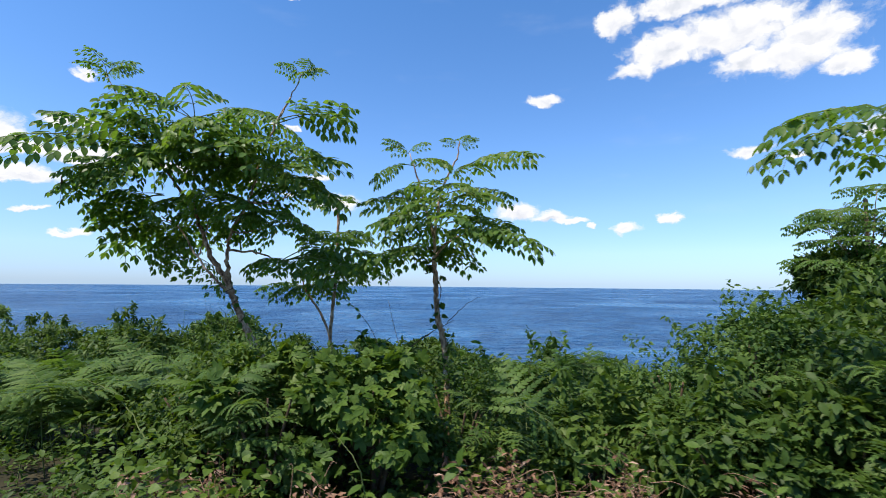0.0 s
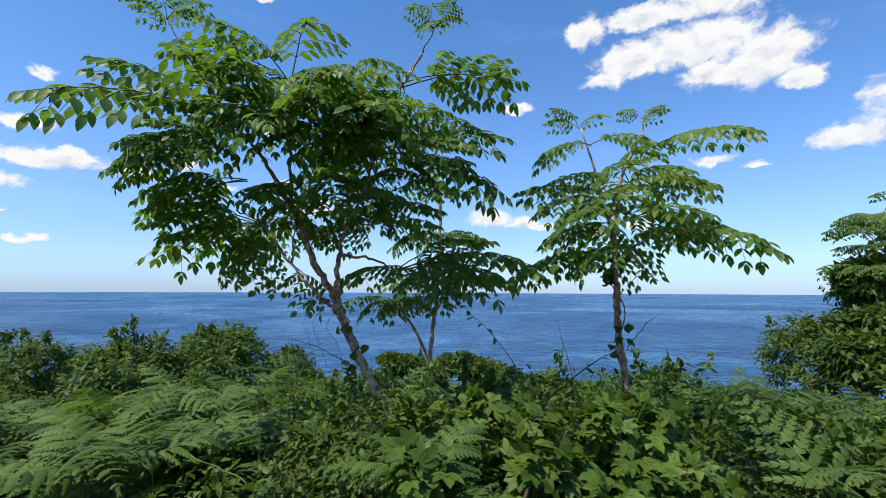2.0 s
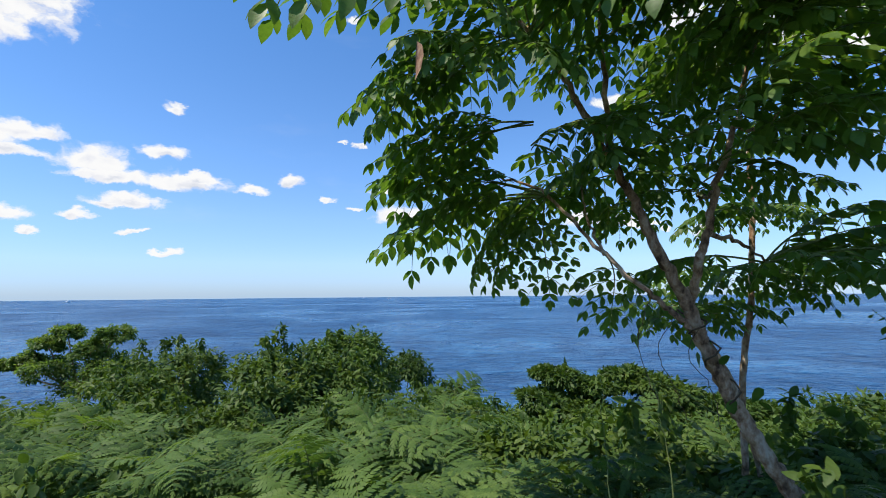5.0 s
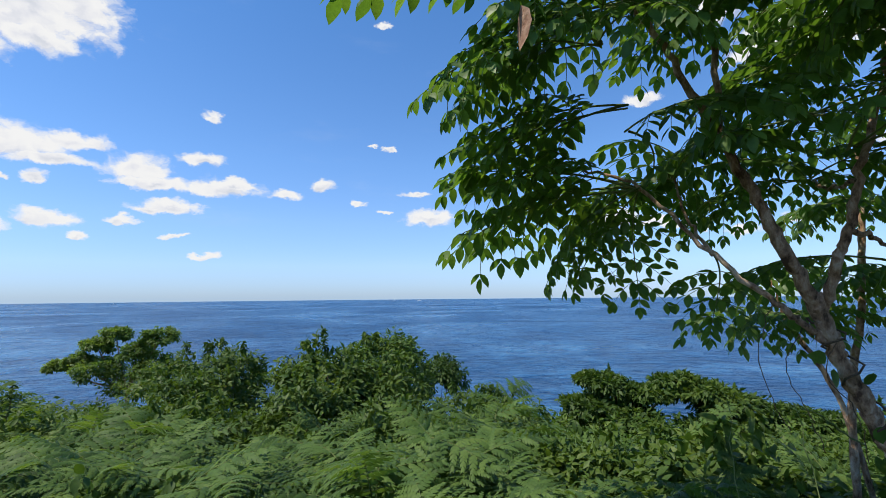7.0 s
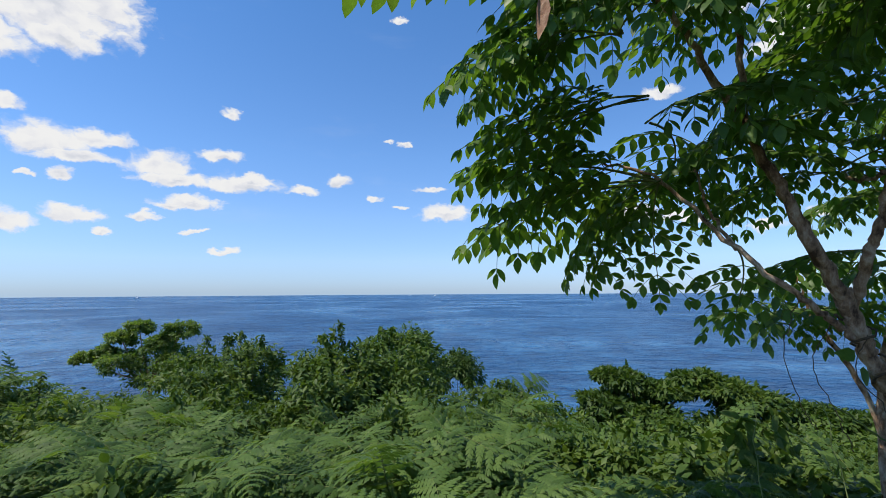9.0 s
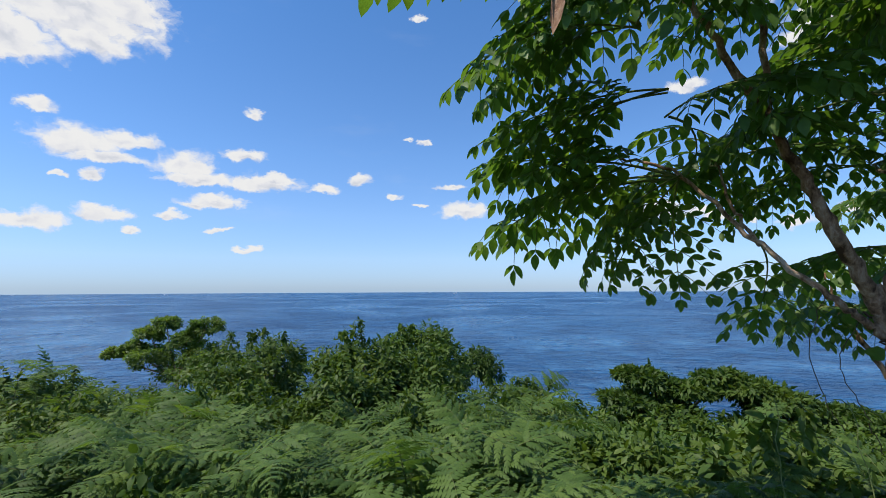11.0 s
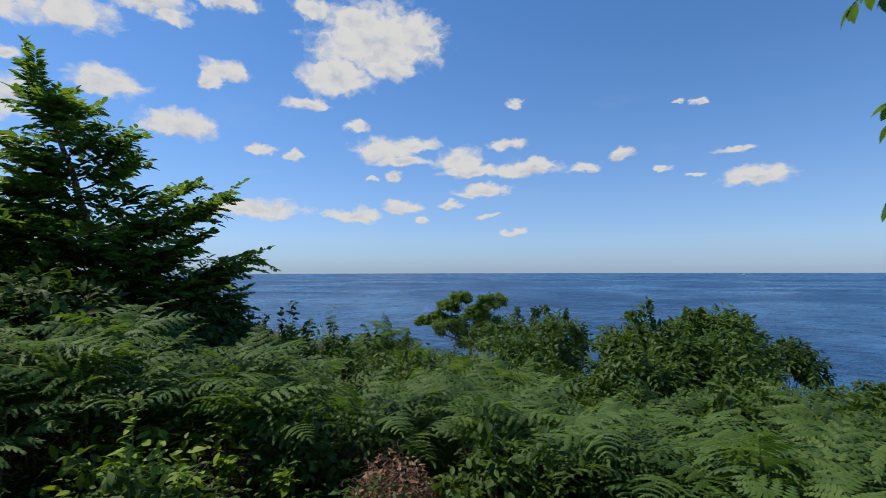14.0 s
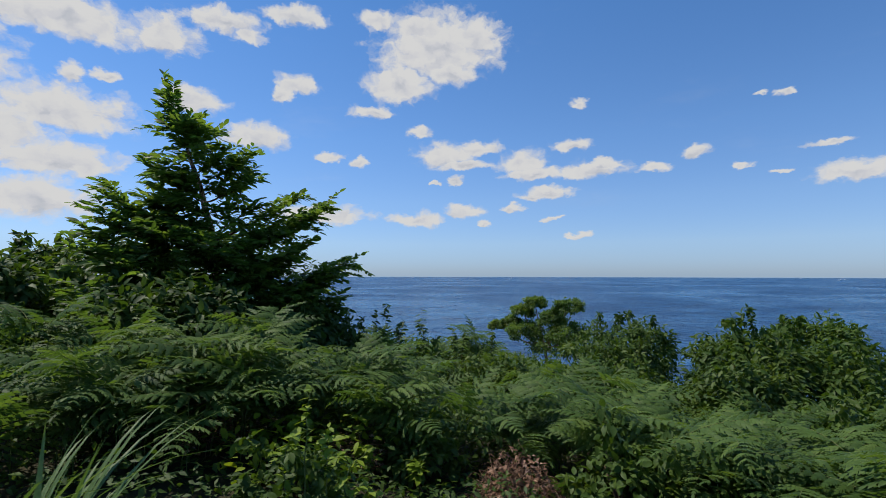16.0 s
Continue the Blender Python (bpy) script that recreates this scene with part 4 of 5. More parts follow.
# ---- bracken ----
def bracken_blade(pairs, cuts, seed):
    """One deltoid fern blade, 1 long, along +x: toothed pinnae on both sides of the stalk."""
    r = np.random.default_rng(seed)
    vs, fs = [], []
    spine = lambda s: np.array([s, 0.03 * math.sin(3 * s + seed), 0.14 * s - 0.36 * s * s])

    def pinna(p, d, ln, width, n_):
        flat_ = unit(np.cross((0, 0, 1.0), d))
        a = r.normal(0, 0.22)
        perp = flat_ * math.cos(a) + np.array([0, 0, 1.0]) * math.sin(a)
        mid = lambda q: p + d * ln * q + np.array([0, 0, -0.34 * ln * q * q])
        k = len(vs)
        vs.append(mid(0))
        for j in range(n_):
            q0, q1 = j / n_, (j + 1) / n_
            w = width * (1 - q0) ** 0.75 * (0.75 + 0.5 * min(q0 * 4, 0.5)) + 0.006
            k0 = k if j == 0 else len(vs) - 5
            k1 = len(vs)
            vs.append(mid(q1))
            for sg in (1, -1):
                vs.append(mid(q0 + 0.55 / n_) + perp * sg * w * 0.85 - (0, 0, 0.25 * w))
                vs.append(mid(q1 + 0.30 / n_) + perp * sg * w - (0, 0, 0.4 * w))
            fs.extend([(k0, k1 + 2, k1 + 1), (k0, k1, k1 + 2), (k0, k1 + 3, k1 + 4), (k0, k1 + 4, k1)])

    for i in range(pairs):
        s = 0.05 + 0.93 * (i / (pairs - 1)) ** 0.9
        for sg in (1, -1):
            ln = (0.42 * (1 - s) ** 0.85 + 0.04) * r.uniform(0.85, 1.12)
            d = unit(np.array([0.45 + 0.25 * s, sg * 0.87, r.normal(0.08, 0.12)]))
            pinna(spine(s), d, ln, min(0.17 * ln, 0.044) * r.uniform(0.85, 1.15) + 0.007, max(3, int(round(cuts * (0.4 + 0.6 * ln / 0.45)))))
    pinna(spine(0.97), np.array([1.0, 0, -0.5]), 0.10, 0.02, 2)
    st = tube(np.array([spine(s) for s in np.linspace(-0.02, 1, 7)]), np.linspace(0.007, 0.001, 7), 3)
    return st, (np.array(vs), np.array(fs))


FERN_FINE = [bracken_blade(10, 9, s) for s in (1, 2, 3)]
FERN_COARSE = [bracken_blade(9, 6, s) for s in (4, 5, 6, 7)]
BLADE_MESH = [joined(*f, STALK, BRACKEN, "blade") for f in FERN_FINE]


def fern_height(x, y):
    """Height of the fern canopy above the ground."""
    d = path_distance(x, y)
    clear = np.where((x < -4.4) & (y < 6.2), 4.7, np.where(x < -1.1, 1.5, np.where(x > 0.8, 4.5, 3.6)))
    h = 0.22 + 0.62 * np.clip((d - clear + 0.6) / 1.2, 0, 1)
    h = h + 0.06 * np.exp(-((x + 11.2) ** 2 / 10 + (y - 2.8) ** 2 / 6)) + -0.3 * np.clip((y - 7.5) / 2, 0, 1) * np.clip((x + 4) / 2, 0, 1) - 0.38 * np.exp(-((x + 11.8) ** 2 / 8 + (y - 6.8) ** 2 / 5)) + 0.5 * np.exp(-((x - 4.2) ** 2 / 2.5 + (y - 5.2) ** 2 / 3))
    return h * (1 + 0.26 * np.sin(x * 1.9 + 0.6 * y) * np.sin(y * 2.1 + 2 - 0.5 * x) + 0.10 * np.sin(x * 4.3 + y) * np.sin(y * 3.9 - x))


def mound(x, y):
    """Where the bracken stands thick (above 0) and where it leaves gaps."""
    m = np.sin(1.35 * x + 0.75 * y) * np.sin(1.15 * y - 0.6 * x + 1.0) + 0.45 * np.sin(2.9 * x - y) * np.sin(2.3 * y + x)
    return np.where((x < -6.0) & (y < 7.0), np.abs(m) + 0.1, m)


def fern_pose(r, az, lift):
    return Euler((r.normal(0, 0.15), -lift, az)).to_matrix()


def make_fern(seed):
    """A bracken plant 1 m tall: an upright stalk and blades spreading near its top."""
    r = np.random.default_rng(seed)
    fern = thing("bracken_fern", (0, 0, 0), "green bracken fern with arching cut fronds on the slope", "fern", "bracken ferns")
    part("stalk", make_mesh("stalk", *tube(spline([(0, 0, -0.05), (0.02, 0.03, 0.45), (0.05, 0.02, 0.95)], 4), np.linspace(0.006, 0.004, 9), 4), STALK), fern)
    a0 = r.uniform(0, 6.28)
    for i, (h, s) in enumerate(((0.97, 0.72), (0.95, 0.66), (0.82, 0.74), (0.66, 0.58))):
        m = Matrix.Translation((0.04 * h, 0.02, h)) @ fern_pose(r, a0 + i * 2.2 + r.normal(0, 0.3), r.uniform(0.05, 0.45)).to_4x4() @ Matrix.Scale(s * r.uniform(0.85, 1.15), 4)
        part("frond", BLADE_MESH[(i + seed) % 3], fern, m=m)
    return fern


def fern_spots(count, box, seed, gap):
    r = np.random.default_rng(seed)
    x, y = r.uniform(box[0], box[1], count * 8), r.uniform(box[2], box[3], count * 8)
    keep = (path_distance(x, y) > gap)
    return np.stack([x[keep], y[keep]], -1)[:count], r


models = [make_fern(s) for s in (1, 2, 3, 4, 5)]
spots, r = fern_spots(1500, (-12.5, 4.0, 1.6, 8.0), 71, 1.3)
h = fern_height(spots[:, 0], spots[:, 1])
d = path_distance(spots[:, 0], spots[:, 1])
keep = (h > 0.62) & (spots[:, 1] > 1.2) & (mound(spots[:, 0], spots[:, 1]) > -0.25) & ((path_distance(spots[:, 0], spots[:, 1]) > 1.8) | (spots[:, 0] < -3.0))
spots, d = spots[keep], d[keep]
order = np.argsort(d + r.uniform(0, 1.5, len(d)))[:260]
for k, (x, y) in enumerate(spots[order]):
    hh = float(fern_height(x, y)) * r.uniform(0.85, 1.15)
    m = pose(x, y, float(ground_z(x, y)), r.uniform(-8, 8), r.uniform(-8, 8), r.uniform(0, 360))
    src = models[k % 5]
    wide = (0.8 + 0.25 * hh) * (0.68 if x > -3.2 else 0.95)
    f = src if k < 5 else copy_thing(src, m)
    f.matrix_basis = m
    f.scale = (wide, wide, hh)


def fern_stuff(name, count, box, seed, blade, size, label, gap, low=0.3):
    """Many bracken plants in one mesh: blades spreading from the top of each stalk."""
    spots, r = fern_spots(count, box, seed, gap)
    x, y = spots[:, 0], spots[:, 1]
    hgt = fern_height(x, y)
    ok = (hgt > low) & (mound(x, y) > 0.02) & ((x > -6.0) | (y > 7.0) | (r.uniform(0, 1, len(x)) < 0.85))
    x, y, hgt = x[ok], y[ok], hgt[ok] * r.uniform(0.5, 1.22, ok.sum()) * (0.78 + 0.42 * mound(x[ok], y[ok]))
    turn = r.uniform(0, 6.28, len(x))
    mats = []
    for q, (up_, share) in enumerate(((1.0, 1.0), (0.96, 0.95), (0.86, 1.0), (0.66, 0.7))):
        az_ = turn + q * 2.2 + r.normal(0, 0.3, len(x))
        lift, roll = r.normal(0.30, 0.30, len(x)), r.normal(0, 0.3, len(x))
        way = np.stack([np.cos(az_) * np.cos(lift), np.sin(az_) * np.cos(lift), np.sin(lift)], -1)
        nor = np.stack([roll * np.sin(az_), -roll * np.cos(az_), np.ones(len(x))], -1)
        p = np.stack([x, y, ground_z(x, y) + hgt * up_], -1)
        mats.append(leaf_mats(p, way, nor, share * size * r.uniform(0.8, 1.2, len(x))))
    mats = np.concatenate(mats)
    r.shuffle(mats)
    k = len(blade)
    stem = (tube([(0, 0, 0), (0.02, 0, 0.5), (0, 0.02, 1)], [0.005, 0.0045, 0.003], 3))
    feet = np.zeros((len(x), 3, 4))
    feet[:, 0, 0] = feet[:, 1, 1] = 1
    feet[:, 2, 2] = hgt
    feet[:, :, 3] = np.stack([x, y, ground_z(x, y)], -1)
    st = gather([stamp(blade[i][0], mats[i::k]) for i in range(k)] + [stamp(stem, feet)])
    bl = gather([stamp(blade[i][1], mats[i::k]) for i in range(k)])
    return tagged(new(name, joined(st, bl, STALK, BRACKEN, name)), label, "fern", kind="stuff")


fern_stuff("fern_thicket", 1500, (-16, 5.5, 0.2, 10.4), 81, FERN_COARSE, 0.68, "thicket of green bracken fronds covering the slope", 3.0, 0.6)


# ---- undergrowth ----
def undergrowth(name, count, box, seed, template, size, mat, label, height, gap, own=False):
    spots, r = fern_spots(count, box, seed, gap)
    x, y = spots[:, 0], spots[:, 1]
    hgt = np.full(len(x), height) * (0.6 + 0.5 * np.sin(x * 3.1 + y) * np.sin(y * 2.7 - x)) if own else np.minimum(fern_height(x, y), height)
    z = ground_z(x, y) + hgt * r.random(len(x)) ** 0.7
    way = unit(np.stack([r.normal(0, 1, len(x)), r.normal(0, 1, len(x)), r.normal(-0.2, 0.35, len(x))], -1))
    nor = np.array([0, -0.15, 1.0]) + r.normal(0, 0.35, (len(x), 3))
    mats = leaf_mats(np.stack([x, y, z], -1), way, nor, size * r.uniform(0.6, 1.3, len(x)))
    return tagged(new(name, make_mesh(name, *stamp(template, mats), mat)), label, "plants", kind="stuff")


undergrowth("creeper", 7500, (-3.5, 5.0, 1.2, 4.6), 91, HEART, 0.066, VINE, "low creeper with broad heart-shaped leaves", 0.6, 1.2)
undergrowth("ground_cover", 16000, (-17, 6, -1.0, 13.0), 92, SMALL, 0.10, SHRUB, "leafy ground cover below the ferns", 0.45, 1.0)
def leafy_gaps(name, count, box, seed, size, mat, label, gap, low_, high, all_over=False):
    """Clumps of small-leaved plants filling the gaps in the bracken."""
    spots, r = fern_spots(count, box, seed, gap)
    x, y = spots[:, 0], spots[:, 1]
    ok = np.full(len(x), True) if all_over else (mound(x, y) < 0.15) & (fern_height(x, y) > 0.5)
    x, y = x[ok], y[ok]
    h_ = r.uniform(low_, high, len(x))
    n_ = 42
    c = np.repeat(np.stack([x, y, ground_z(x, y) + h_], -1), n_, 0)
    off = unit(r.normal(0, 1, c.shape)) * r.random((len(c), 1)) ** 0.4 * (0.2, 0.2, 0.17)
    way = unit(off + r.normal(0, 0.08, c.shape)) + (0, 0, -0.25)
    nor = unit(off) * 0.7 + (0, 0, 0.8) + r.normal(0, 0.25, c.shape)
    mats = leaf_mats(c + off, way, nor, size * r.uniform(0.7, 1.25, len(c)))
    return tagged(new(name, make_mesh(name, *stamp(SMALL, mats), mat)), label, "plants", kind="stuff")


leafy_gaps("mixed_leaves", 900, (-13, 5.5, 3.6, 13.0), 96, 0.095, SHRUB, "small-leaved plants filling gaps between ferns", 1.6, 0.25, 0.75)
leafy_gaps("slope_leaves", 850, (-16, 6.5, 9.4, 18.0), 99, 0.11, SHRUB, "small-leaved scrub covering the falling slope", 1.6, 0.2, 0.8, True)
leafy_gaps("slope_shoots", 260, (-14, 6.5, 9.4, 17.0), 100, 0.11, VINE, "light green shoots in the scrub of the slope", 1.6, 0.4, 0.95, True)
leafy_gaps("young_leaves", 260, (-13, 5.5, 3.6, 12.0), 97, 0.10, VINE, "light green leafy shoots between ferns", 1.6, 0.35, 0.85)
undergrowth("shaded_plants", 9000, (-10.5, -4.6, 0.8, 6.4), 95, SMALL, 0.075, DARK, "low broad-leaved plants in the shade of ferns", 0.4, 1.1, True)
undergrowth("path_edge_plants", 4200, (-5.0, -1.2, 1.6, 4.4), 98, LEAF, 0.06, SHRUB, "low leafy plants along the edge of the path", 0.34, 0.4, True)
undergrowth("slope_cover", 14000, (-26, 20, 11.0, 36.0), 93, SMALL, 0.26, SHRUB, "leafy scrub covering the lower slope", 0.8, 1.0)


# ---- single plants, dead growth and small things ----
def shoot(base, tip, leaves, size, mat, label, seed, bow=0.1, name="sapling", twig=TWIG, thick=0.006):
    """A thin stem with leaves set singly along its upper part."""
    r = np.random.default_rng(seed)
    b, e = np.array(base, float), np.array(tip, float) - np.array(base, float)
    line = gnarl(spline([(0, 0, -0.03), e * 0.55 + np.array([r.normal(0, bow), r.normal(0, bow), bow]), e], 8), 0.006, seed)
    plant = thing(name, tuple(b), label, "sapling" if name == "sapling" else "twig")
    part("stem", make_mesh("stem", *tube(line, np.linspace(thick, thick * 0.35, len(line)), 5), twig), plant)
    if leaves:
        q = r.uniform(0.35, 1.0, leaves)
        p = np.stack([np.interp(q, np.linspace(0, 1, len(line)), line[:, j]) for j in range(3)], -1)
        way = r.normal(0, 1, p.shape) * (1, 1, 0.4)
        mats = leaf_mats(p, way, np.array([0, 0, 1.0]) + r.normal(0, 0.3, p.shape), size * r.uniform(0.7, 1.2, leaves))
        part("foliage", make_mesh("foliage", *stamp(LEAF, mats), mat), plant)
    return plant


r = np.random.default_rng(5)
for k, (x, y, z) in enumerate(((-14.05, 6.3, 1.0), (-13.7, 6.8, 0.75), (-13.4, 7.2, 1.05), (-13.1, 7.5, 0.7), (-12.9, 7.8, 0.95), (-12.4, 8.6, 0.5), (-14.4, 6.0, 0.7), (-13.8, 6.5, 0.95), (-13.0, 7.3, 0.6), (-13.5, 6.2, 0.62), (-13.5, 7.0, 0.86), (-13.3, 8.0, 0.66), (-13.0, 8.7, 0.5), (-12.6, 9.6, 0.36), (-13.6, 5.7, 0.8))):
    g = float(ground_z(x, y))
    shoot((x + r.normal(0, 0.2), y + r.normal(0, 0.2), g), (x, y, z), 40, 0.15, DARK, "thin leafy sapling standing above the ferns", 300 + k)
shoot((-8.4, 12.8, 0.2), (-8.4, 12.8, 1.05), 60, 0.12, SHRUB, "pointed leafy shoot above the shrub", 319)
for k, (x, y, z) in enumerate(((0.55, 5.6, 0.95), (1.2, 6.2, 0.9), (-0.75, 5.9, 0.9), (0.25, 6.3, 0.75), (1.9, 6.8, 0.95))):
    shoot((x, y, float(ground_z(x, y))), (x + r.normal(0, 0.1), y, z), 26, 0.12, ARALIA, "thin leafy sapling at the edge of the slope", 320 + k)
shoot((-0.5, 5.4, 0.1), (-1.36, 5.72, 1.58), 9, 0.10, ARALIA, "long bare arching twig with few leaves", 340, 0.12, "twig")
shoot((-0.4, 5.22, 0.1), (-0.6, 5.15, 1.43), 0, 0.1, ARALIA, "bare dark thorny twig standing upright", 341, 0.03, "twig")
shoot((-0.75, 5.5, 0.6), (0.13, 5.5, 1.19), 4, 0.09, DARK, "bare dark branch slanting from the thicket to the young trunk", 343, 0.05, "twig", TWIG, 0.009)
shoot((0.05, 5.3, 1.2), (0.47, 5.5, 1.48), 0, 0.1, DARK, "short bare forked twig beside the young trunk", 344, 0.02, "twig", TWIG, 0.005)
shoot((-2.93, 5.05, -0.2), (-2.96, 5.0, 1.31), 0, 0.1, DARK, "pale dry stem bending before the cliff trees", 345, 0.06, "twig", STALK, 0.004)
shoot((-2.79, 5.05, -0.2), (-2.74, 5.0, 1.31), 0, 0.1, DARK, "pale dry stem bending before the cliff trees", 346, 0.05, "twig", STALK, 0.004)
shoot((-2.32, 5.36, 1.10), (-2.78, 5.0, 1.31), 0, 0.1, DARK, "pale dry stem leaning on the angelica trunk", 347, 0.02, "twig", STALK, 0.004)
shoot((-2.3, 3.75, 0.4), (-2.95, 3.95, 0.80), 3, 0.09, VINE, "pale green creeper stem arching over leaves", 342, 0.05, "twig", STALK)
for k, (x, y) in enumerate(((0.2, 2.9), (0.9, 3.0), (1.4, 2.7), (-0.4, 3.1), (2.0, 3.3), (1.7, 3.6))):
    shoot((x, y, float(ground_z(x, y))), (x + r.normal(0, 0.3), y + r.normal(0, 0.2), 0.55 + r.uniform(0, 0.25)), 8, 0.10, VINE, "pale creeper stem with broad leaves", 350 + k, 0.1, "twig", STALK, 0.005)


def vine_on(points, leaves, size, mat, label, seed):
    r = np.random.default_rng(seed)
    line = spline(points, 10)
    t = np.linspace(0, 1, len(line)) * 22
    line = line + 0.055 * np.stack([np.cos(t), np.sin(t), 0 * t], -1)
    b = line[0]
    plant = thing("vine", tuple(b), label, "vine")
    part("stem", make_mesh("stem", *tube(line - b, np.full(len(line), 0.005), 4), TWIG), plant)
    q = r.integers(0, len(line), leaves)
    p = line[q] - b + r.normal(0, 0.035, (leaves, 3))
    mats = leaf_mats(p, r.normal(0, 1, p.shape) + (0, 0, -0.4), r.normal(0, 0.5, p.shape) + (0, -0.6, 0.7), size * r.uniform(0.7, 1.2, leaves))
    part("foliage", make_mesh("foliage", *stamp(HEART, mats), mat), plant)


vine_on([(0.04, 5.27, 0.6), (0.0, 5.25, 1.0), (-0.10, 5.15, 1.75), (-0.10, 5.15, 2.0)], 75, 0.075, DARK, "leafy vine wound round the young trunk", 601)
vine_on([(-2.2, 5.36, 1.0), (-2.36, 5.34, 1.38), (-2.46, 5.32, 1.6)], 9, 0.08, ARALIA, "few vine leaves on the leaning trunk", 602)


def heap(place, radius, height, strands, length, mat, label, seed, name="dead_fern"):
    """A tangle of dry curled stems."""
    r = np.random.default_rng(seed)
    gz = float(ground_z(*place))
    pieces = []
    for i in range(strands):
        a, q = r.uniform(0, 6.28), radius * r.random() ** 0.5
        p = np.array([q * math.cos(a), q * math.sin(a), height * (1 - (q / radius) ** 2) * r.uniform(0.1, 1.0)])
        d = unit(r.normal(0, 1, 3) * (1, 1, 0.5))
        w = length * r.uniform(0.5, 1.2)
        pieces.append(tube(spline([p, p + d * w * 0.5 + r.normal(0, 0.04, 3), p + d * w + np.array([0, 0, -0.25 * w])], 3), np.linspace(0.0032, 0.001, 7), 3))
    k = strands * 3
    a, q = r.uniform(0, 6.28, k), radius * r.random(k) ** 0.5
    p = np.stack([q * np.cos(a), q * np.sin(a), height * (1 - (q / radius) ** 2) * r.uniform(0.1, 1.05, k)], -1)
    pieces.append(stamp(SMALL, leaf_mats(p, r.normal(0, 1, p.shape) * (1, 1, 0.6), r.normal(0, 0.6, p.shape) + (0, 0, 0.7), 0.06 * r.uniform(0.5, 1.3, k), 0.8)))
    ob = new(name, make_mesh(name, *gather(pieces), mat))
    ob.location = (*place, gz)
    return tagged(ob, label, "dead plants")


heap((-7.3, 5.28), 0.45, 0.55, 520, 0.2, DEAD, "pinkish brown heap of dry bracken", 401)
heap((-9.6, 3.1), 0.4, 0.6, 110, 0.5, DEAD, "brown dry stems standing in shade", 402)
heap((-8.6, 4.2), 0.4, 0.35, 120, 0.35, DEAD, "brown dry stems below the ferns", 403)
for k, (x, y) in enumerate(((-1.55, 3.25), (-0.75, 2.95), (0.07, 3.3), (0.75, 2.75), (0.5, 3.6), (1.3, 3.4), (-1.9, 3.0), (1.9, 2.9))):
    heap((x, y), 0.32, 0.52, 130, 0.24, DEAD, "rust-brown dry fern litter among creepers", 410 + k)


def grass_clump(place, count, length, label, seed):
    r = np.random.default_rng(seed)
    gz = float(ground_z(*place))
    tuft = thing("grass_tuft", (*place, gz), label, "grass")
    pieces = []
    for i in range(count):
        a = r.uniform(0, 6.28)
        out = np.array([math.cos(a), math.sin(a), 0])
        ln, lean = length * r.uniform(0.6, 1.15), r.uniform(0.15, 0.8)
        s = np.linspace(0, 1, 8)[:, None]
        line = out * r.uniform(0, 0.12) + out * lean * ln * s ** 1.6 + np.array([0, 0, 1]) * ln * (s * 0.95 - 0.55 * lean * s ** 2.6)
        side = np.cross(out, (0, 0, 1)) * 0.019
        w = (1 - s ** 2.5) * np.minimum(1, 0.5 + s * 2)
        v = np.concatenate([line + side * w + (0, 0, 0.003), line - side * w, line - side * 0 + np.array([0, 0, -0.004]) * w])
        f = []
        for q in range(7):
            for e0, e1 in ((0, 16), (16, 8)):
                f += [(e0 + q, e1 + q, e1 + q + 1), (e0 + q, e1 + q + 1, e0 + q + 1)]
        part("blade", make_mesh("blade", v, np.array(f), GRASS), tuft)


grass_clump((-7.2, 1.8), 36, 1.2, "tuft of long pale green grass blades", 501)
grass_clump((-7.15, 1.45), 28, 1.2, "tuft of long pale green grass blades", 502)
grass_clump((-7.0, 1.95), 26, 1.25, "tuft of long arching grass blades beside the ferns", 503)
for k, (x, y, z, n_) in enumerate(((-7.55, 3.4, 1.0, 26), (-7.45, 3.5, 0.72, 30), (-7.65, 3.3, 0.6, 24), (-7.3, 3.75, 0.62, 22), (-7.2, 3.6, 0.4, 26), (-7.6, 3.65, 0.45, 28))):
    g = float(ground_z(x, y))
    shoot((x + 0.05, y, g), (x, y + 0.04, g + z), n_, 0.085, YELLOW, "yellow-green young leafy shoot before the ferns", 520 + k, 0.1, "sapling", STALK)
undergrowth("yellow_creeper", 420, (-10.0, -8.2, 3.0, 4.6), 94, LEAF, 0.12, YELLOW, "yellow-green creeper leaves under the ferns", 0.75, 2.0)


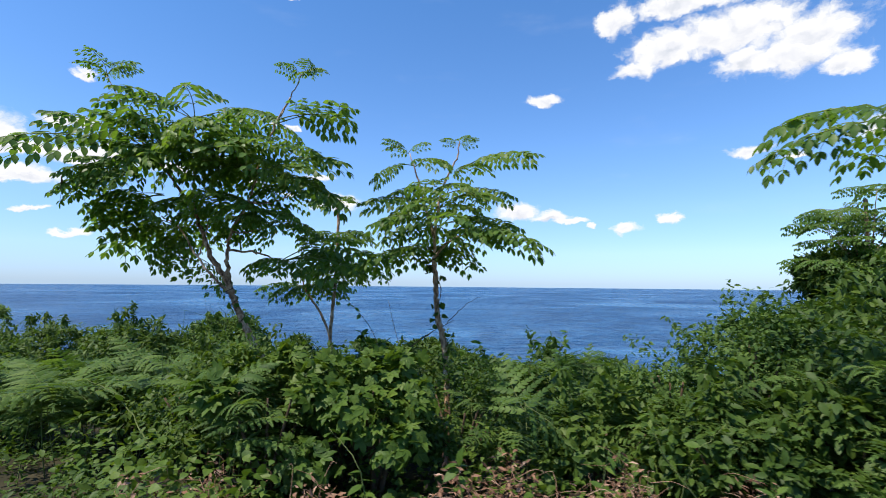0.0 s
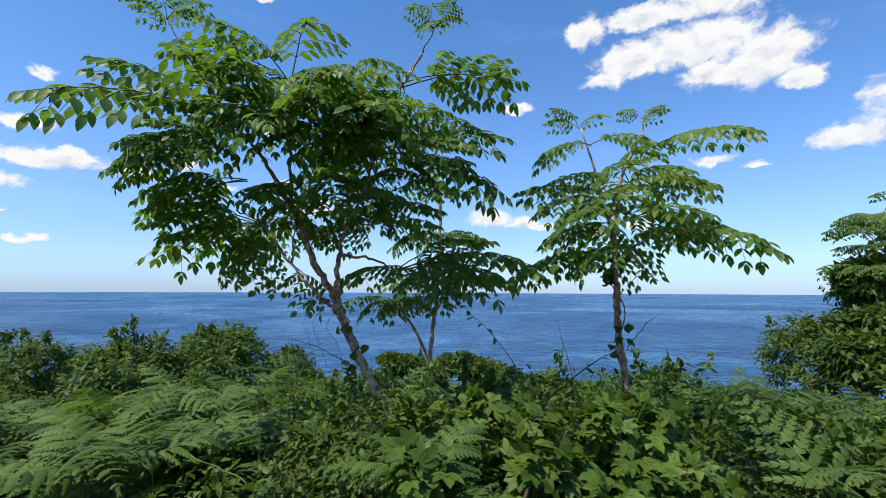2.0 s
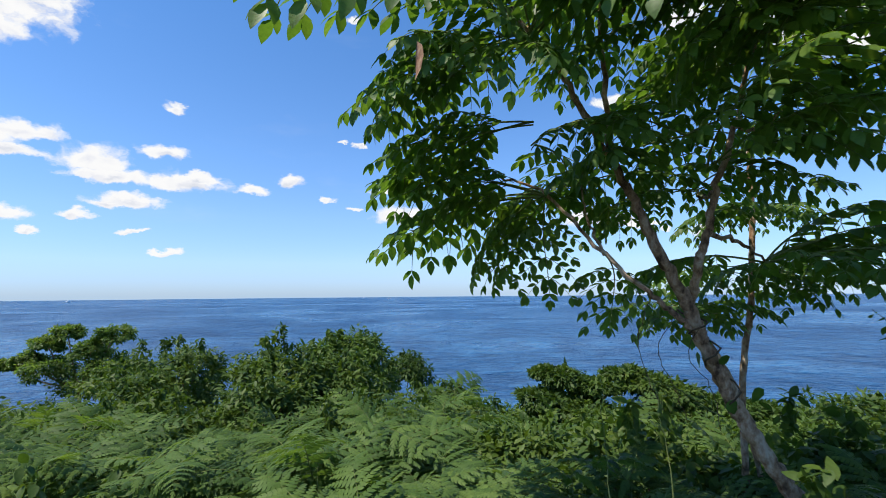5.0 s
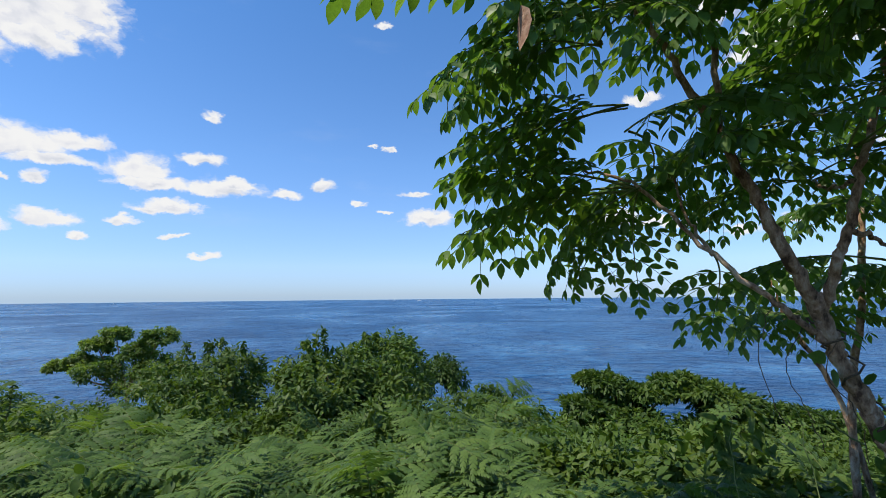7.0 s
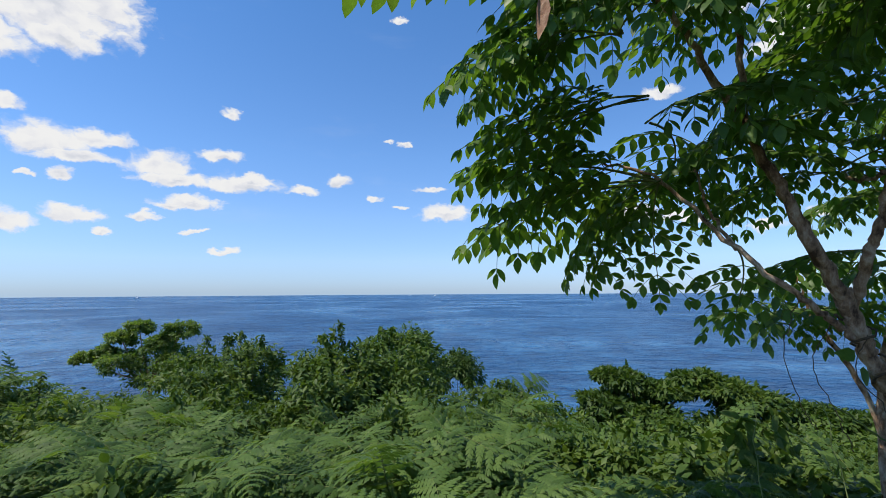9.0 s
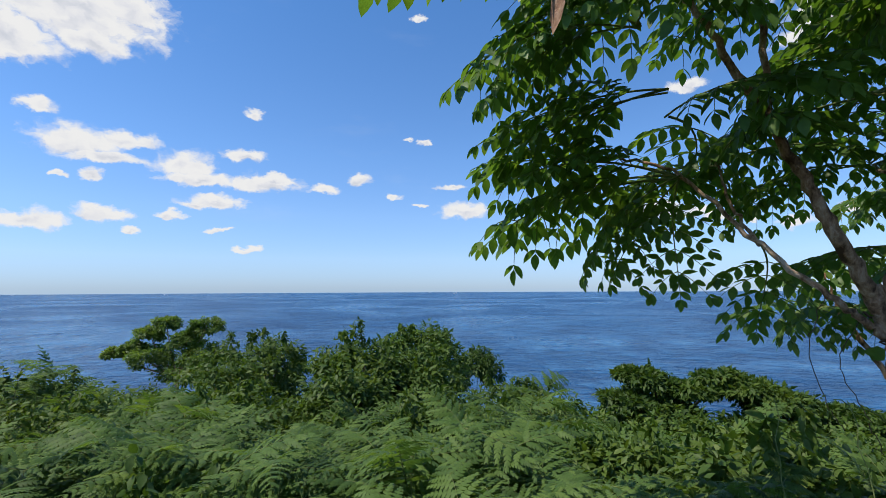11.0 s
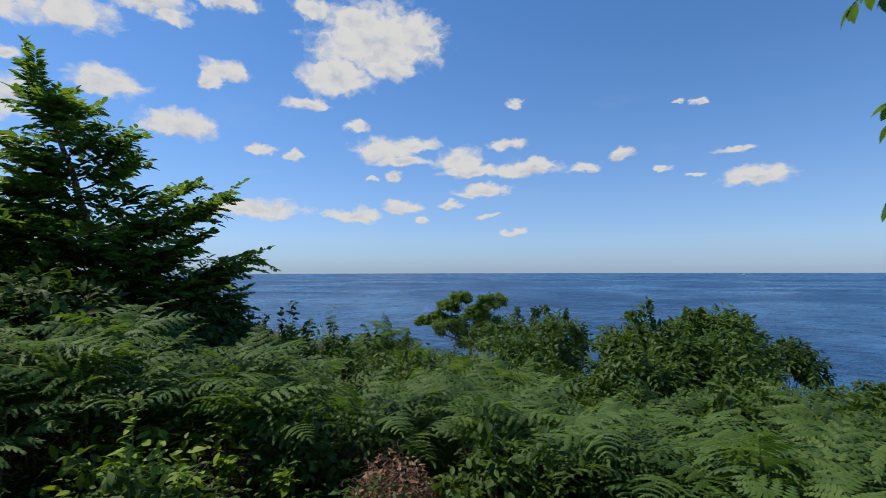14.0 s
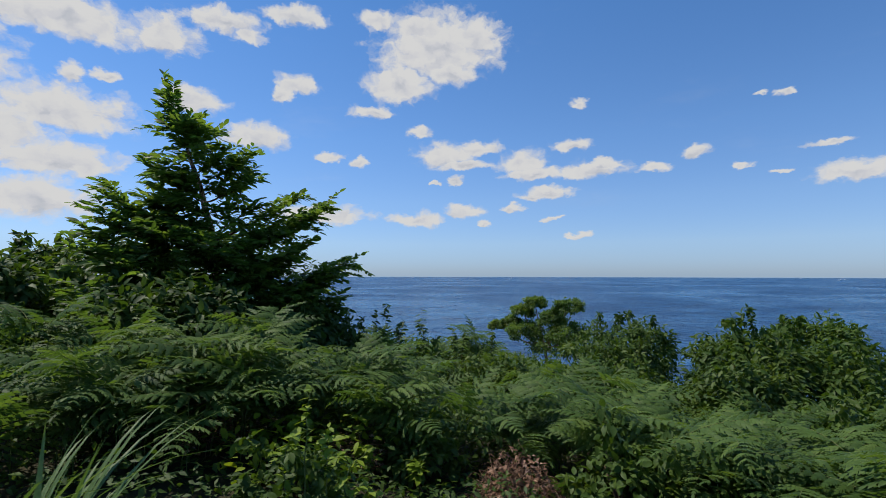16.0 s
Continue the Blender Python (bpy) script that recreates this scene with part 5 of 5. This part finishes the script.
def boat(place, length, heading):
    ob = thing("boat", place, "small white fishing boat far out on the sea", "boat", "boats at sea")
    ob.rotation_euler = (0, 0, heading)
    bm = bmesh.new()
    ring_ = [bm.verts.new(p) for p in ((-0.5, -0.12, 0.10), (0.25, -0.13, 0.12), (0.5, 0, 0.17), (0.25, 0.13, 0.12), (-0.5, 0.12, 0.10))]
    keel = [bm.verts.new(p) for p in ((-0.46, -0.07, -0.02), (0.2, -0.08, -0.02), (0.4, 0, -0.02), (0.2, 0.08, -0.02), (-0.46, 0.07, -0.02))]
    for q in range(5):
        bm.faces.new((ring_[q], ring_[(q + 1) % 5], keel[(q + 1) % 5], keel[q]))
    bm.faces.new(ring_)
    bm.faces.new(keel)
    bmesh.ops.scale(bm, vec=(length,) * 3, verts=bm.verts)
    bmesh.ops.recalc_face_normals(bm, faces=bm.faces)
    me = bpy.data.meshes.new("hull")
    bm.to_mesh(me)
    me.materials.append(WHITE)
    part("hull", me, ob)
    bm = bmesh.new()
    bmesh.ops.create_cube(bm, size=1.0)
    bmesh.ops.scale(bm, vec=(0.22 * length, 0.15 * length, 0.14 * length), verts=bm.verts)
    bmesh.ops.translate(bm, vec=(-0.1 * length, 0, 0.18 * length), verts=bm.verts)
    bmesh.ops.bevel(bm, geom=bm.edges[:], offset=0.02 * length, segments=1)
    me = bpy.data.meshes.new("cabin")
    bm.to_mesh(me)
    me.materials.append(WHITE)
    part("cabin", me, ob)
    part("mast", make_mesh("mast", *tube([(0, 0, 0.1 * length), (0, 0, 0.5 * length)], [0.008 * length, 0.005 * length], 5), WHITE), ob)


for bearing, dist, ln, hd in ((-46.6, 2600, 26, 0.3), (-14.6, 2600, 26, 0.8), (-17.6, 3400, 26, 0.1), (-58.5, 3300, 24, 0.5)):
    boat((dist * math.sin(radians(bearing)), dist * math.cos(radians(bearing)), -19.0), ln, hd)


# ---- yellow shoots, hanging tendrils, a dead leaf ----
for k, (x, y, z) in enumerate(((-8.9, 3.75, 0.3), (-8.6, 3.95, 0.15), (-9.1, 3.5, 0.1), (-8.3, 4.2, 0.05), (-7.9, 4.6, -0.05))):
    shoot((x + 0.1, y, float(ground_z(x, y))), (x, y, z), 32, 0.12, YELLOW, "yellow-green leafy shoot below the ferns", 700 + k, 0.04)
for k, pts in enumerate((((-2.62, 5.38, 1.66), (-2.70, 5.36, 1.45), (-2.66, 5.35, 1.25), (-2.60, 5.35, 1.12)), ((-2.5, 5.36, 1.6), (-2.62, 5.3, 1.4), (-2.55, 5.3, 1.2), (-2.50, 5.3, 1.05)), ((-2.42, 5.3, 1.52), (-2.50, 5.25, 1.38), (-2.40, 5.25, 1.22), (-2.36, 5.28, 1.02)))):
    line = gnarl(spline(pts, 8), 0.004, 800 + k)
    tendril = new("tendril", make_mesh("tendril", *tube(line - line[0], np.full(len(line), 0.0018), 4), TWIG))
    tendril.location = tuple(line[0])
    tagged(tendril, "thin dry tendril hanging from the leaning tree", "vine")
leaf_ = new("dead_leaf", make_mesh("dead_leaf", *LEAF, DEAD))
leaf_.matrix_basis = Matrix.Translation((-3.67, 4.42, 2.62)) @ Euler((0.3, 1.45, 0.8)).to_matrix().to_4x4() @ Matrix.Diagonal((0.15, 0.2, 0.15, 1))
tagged(leaf_, "single brown withered leaf hanging in the crown", "leaf")
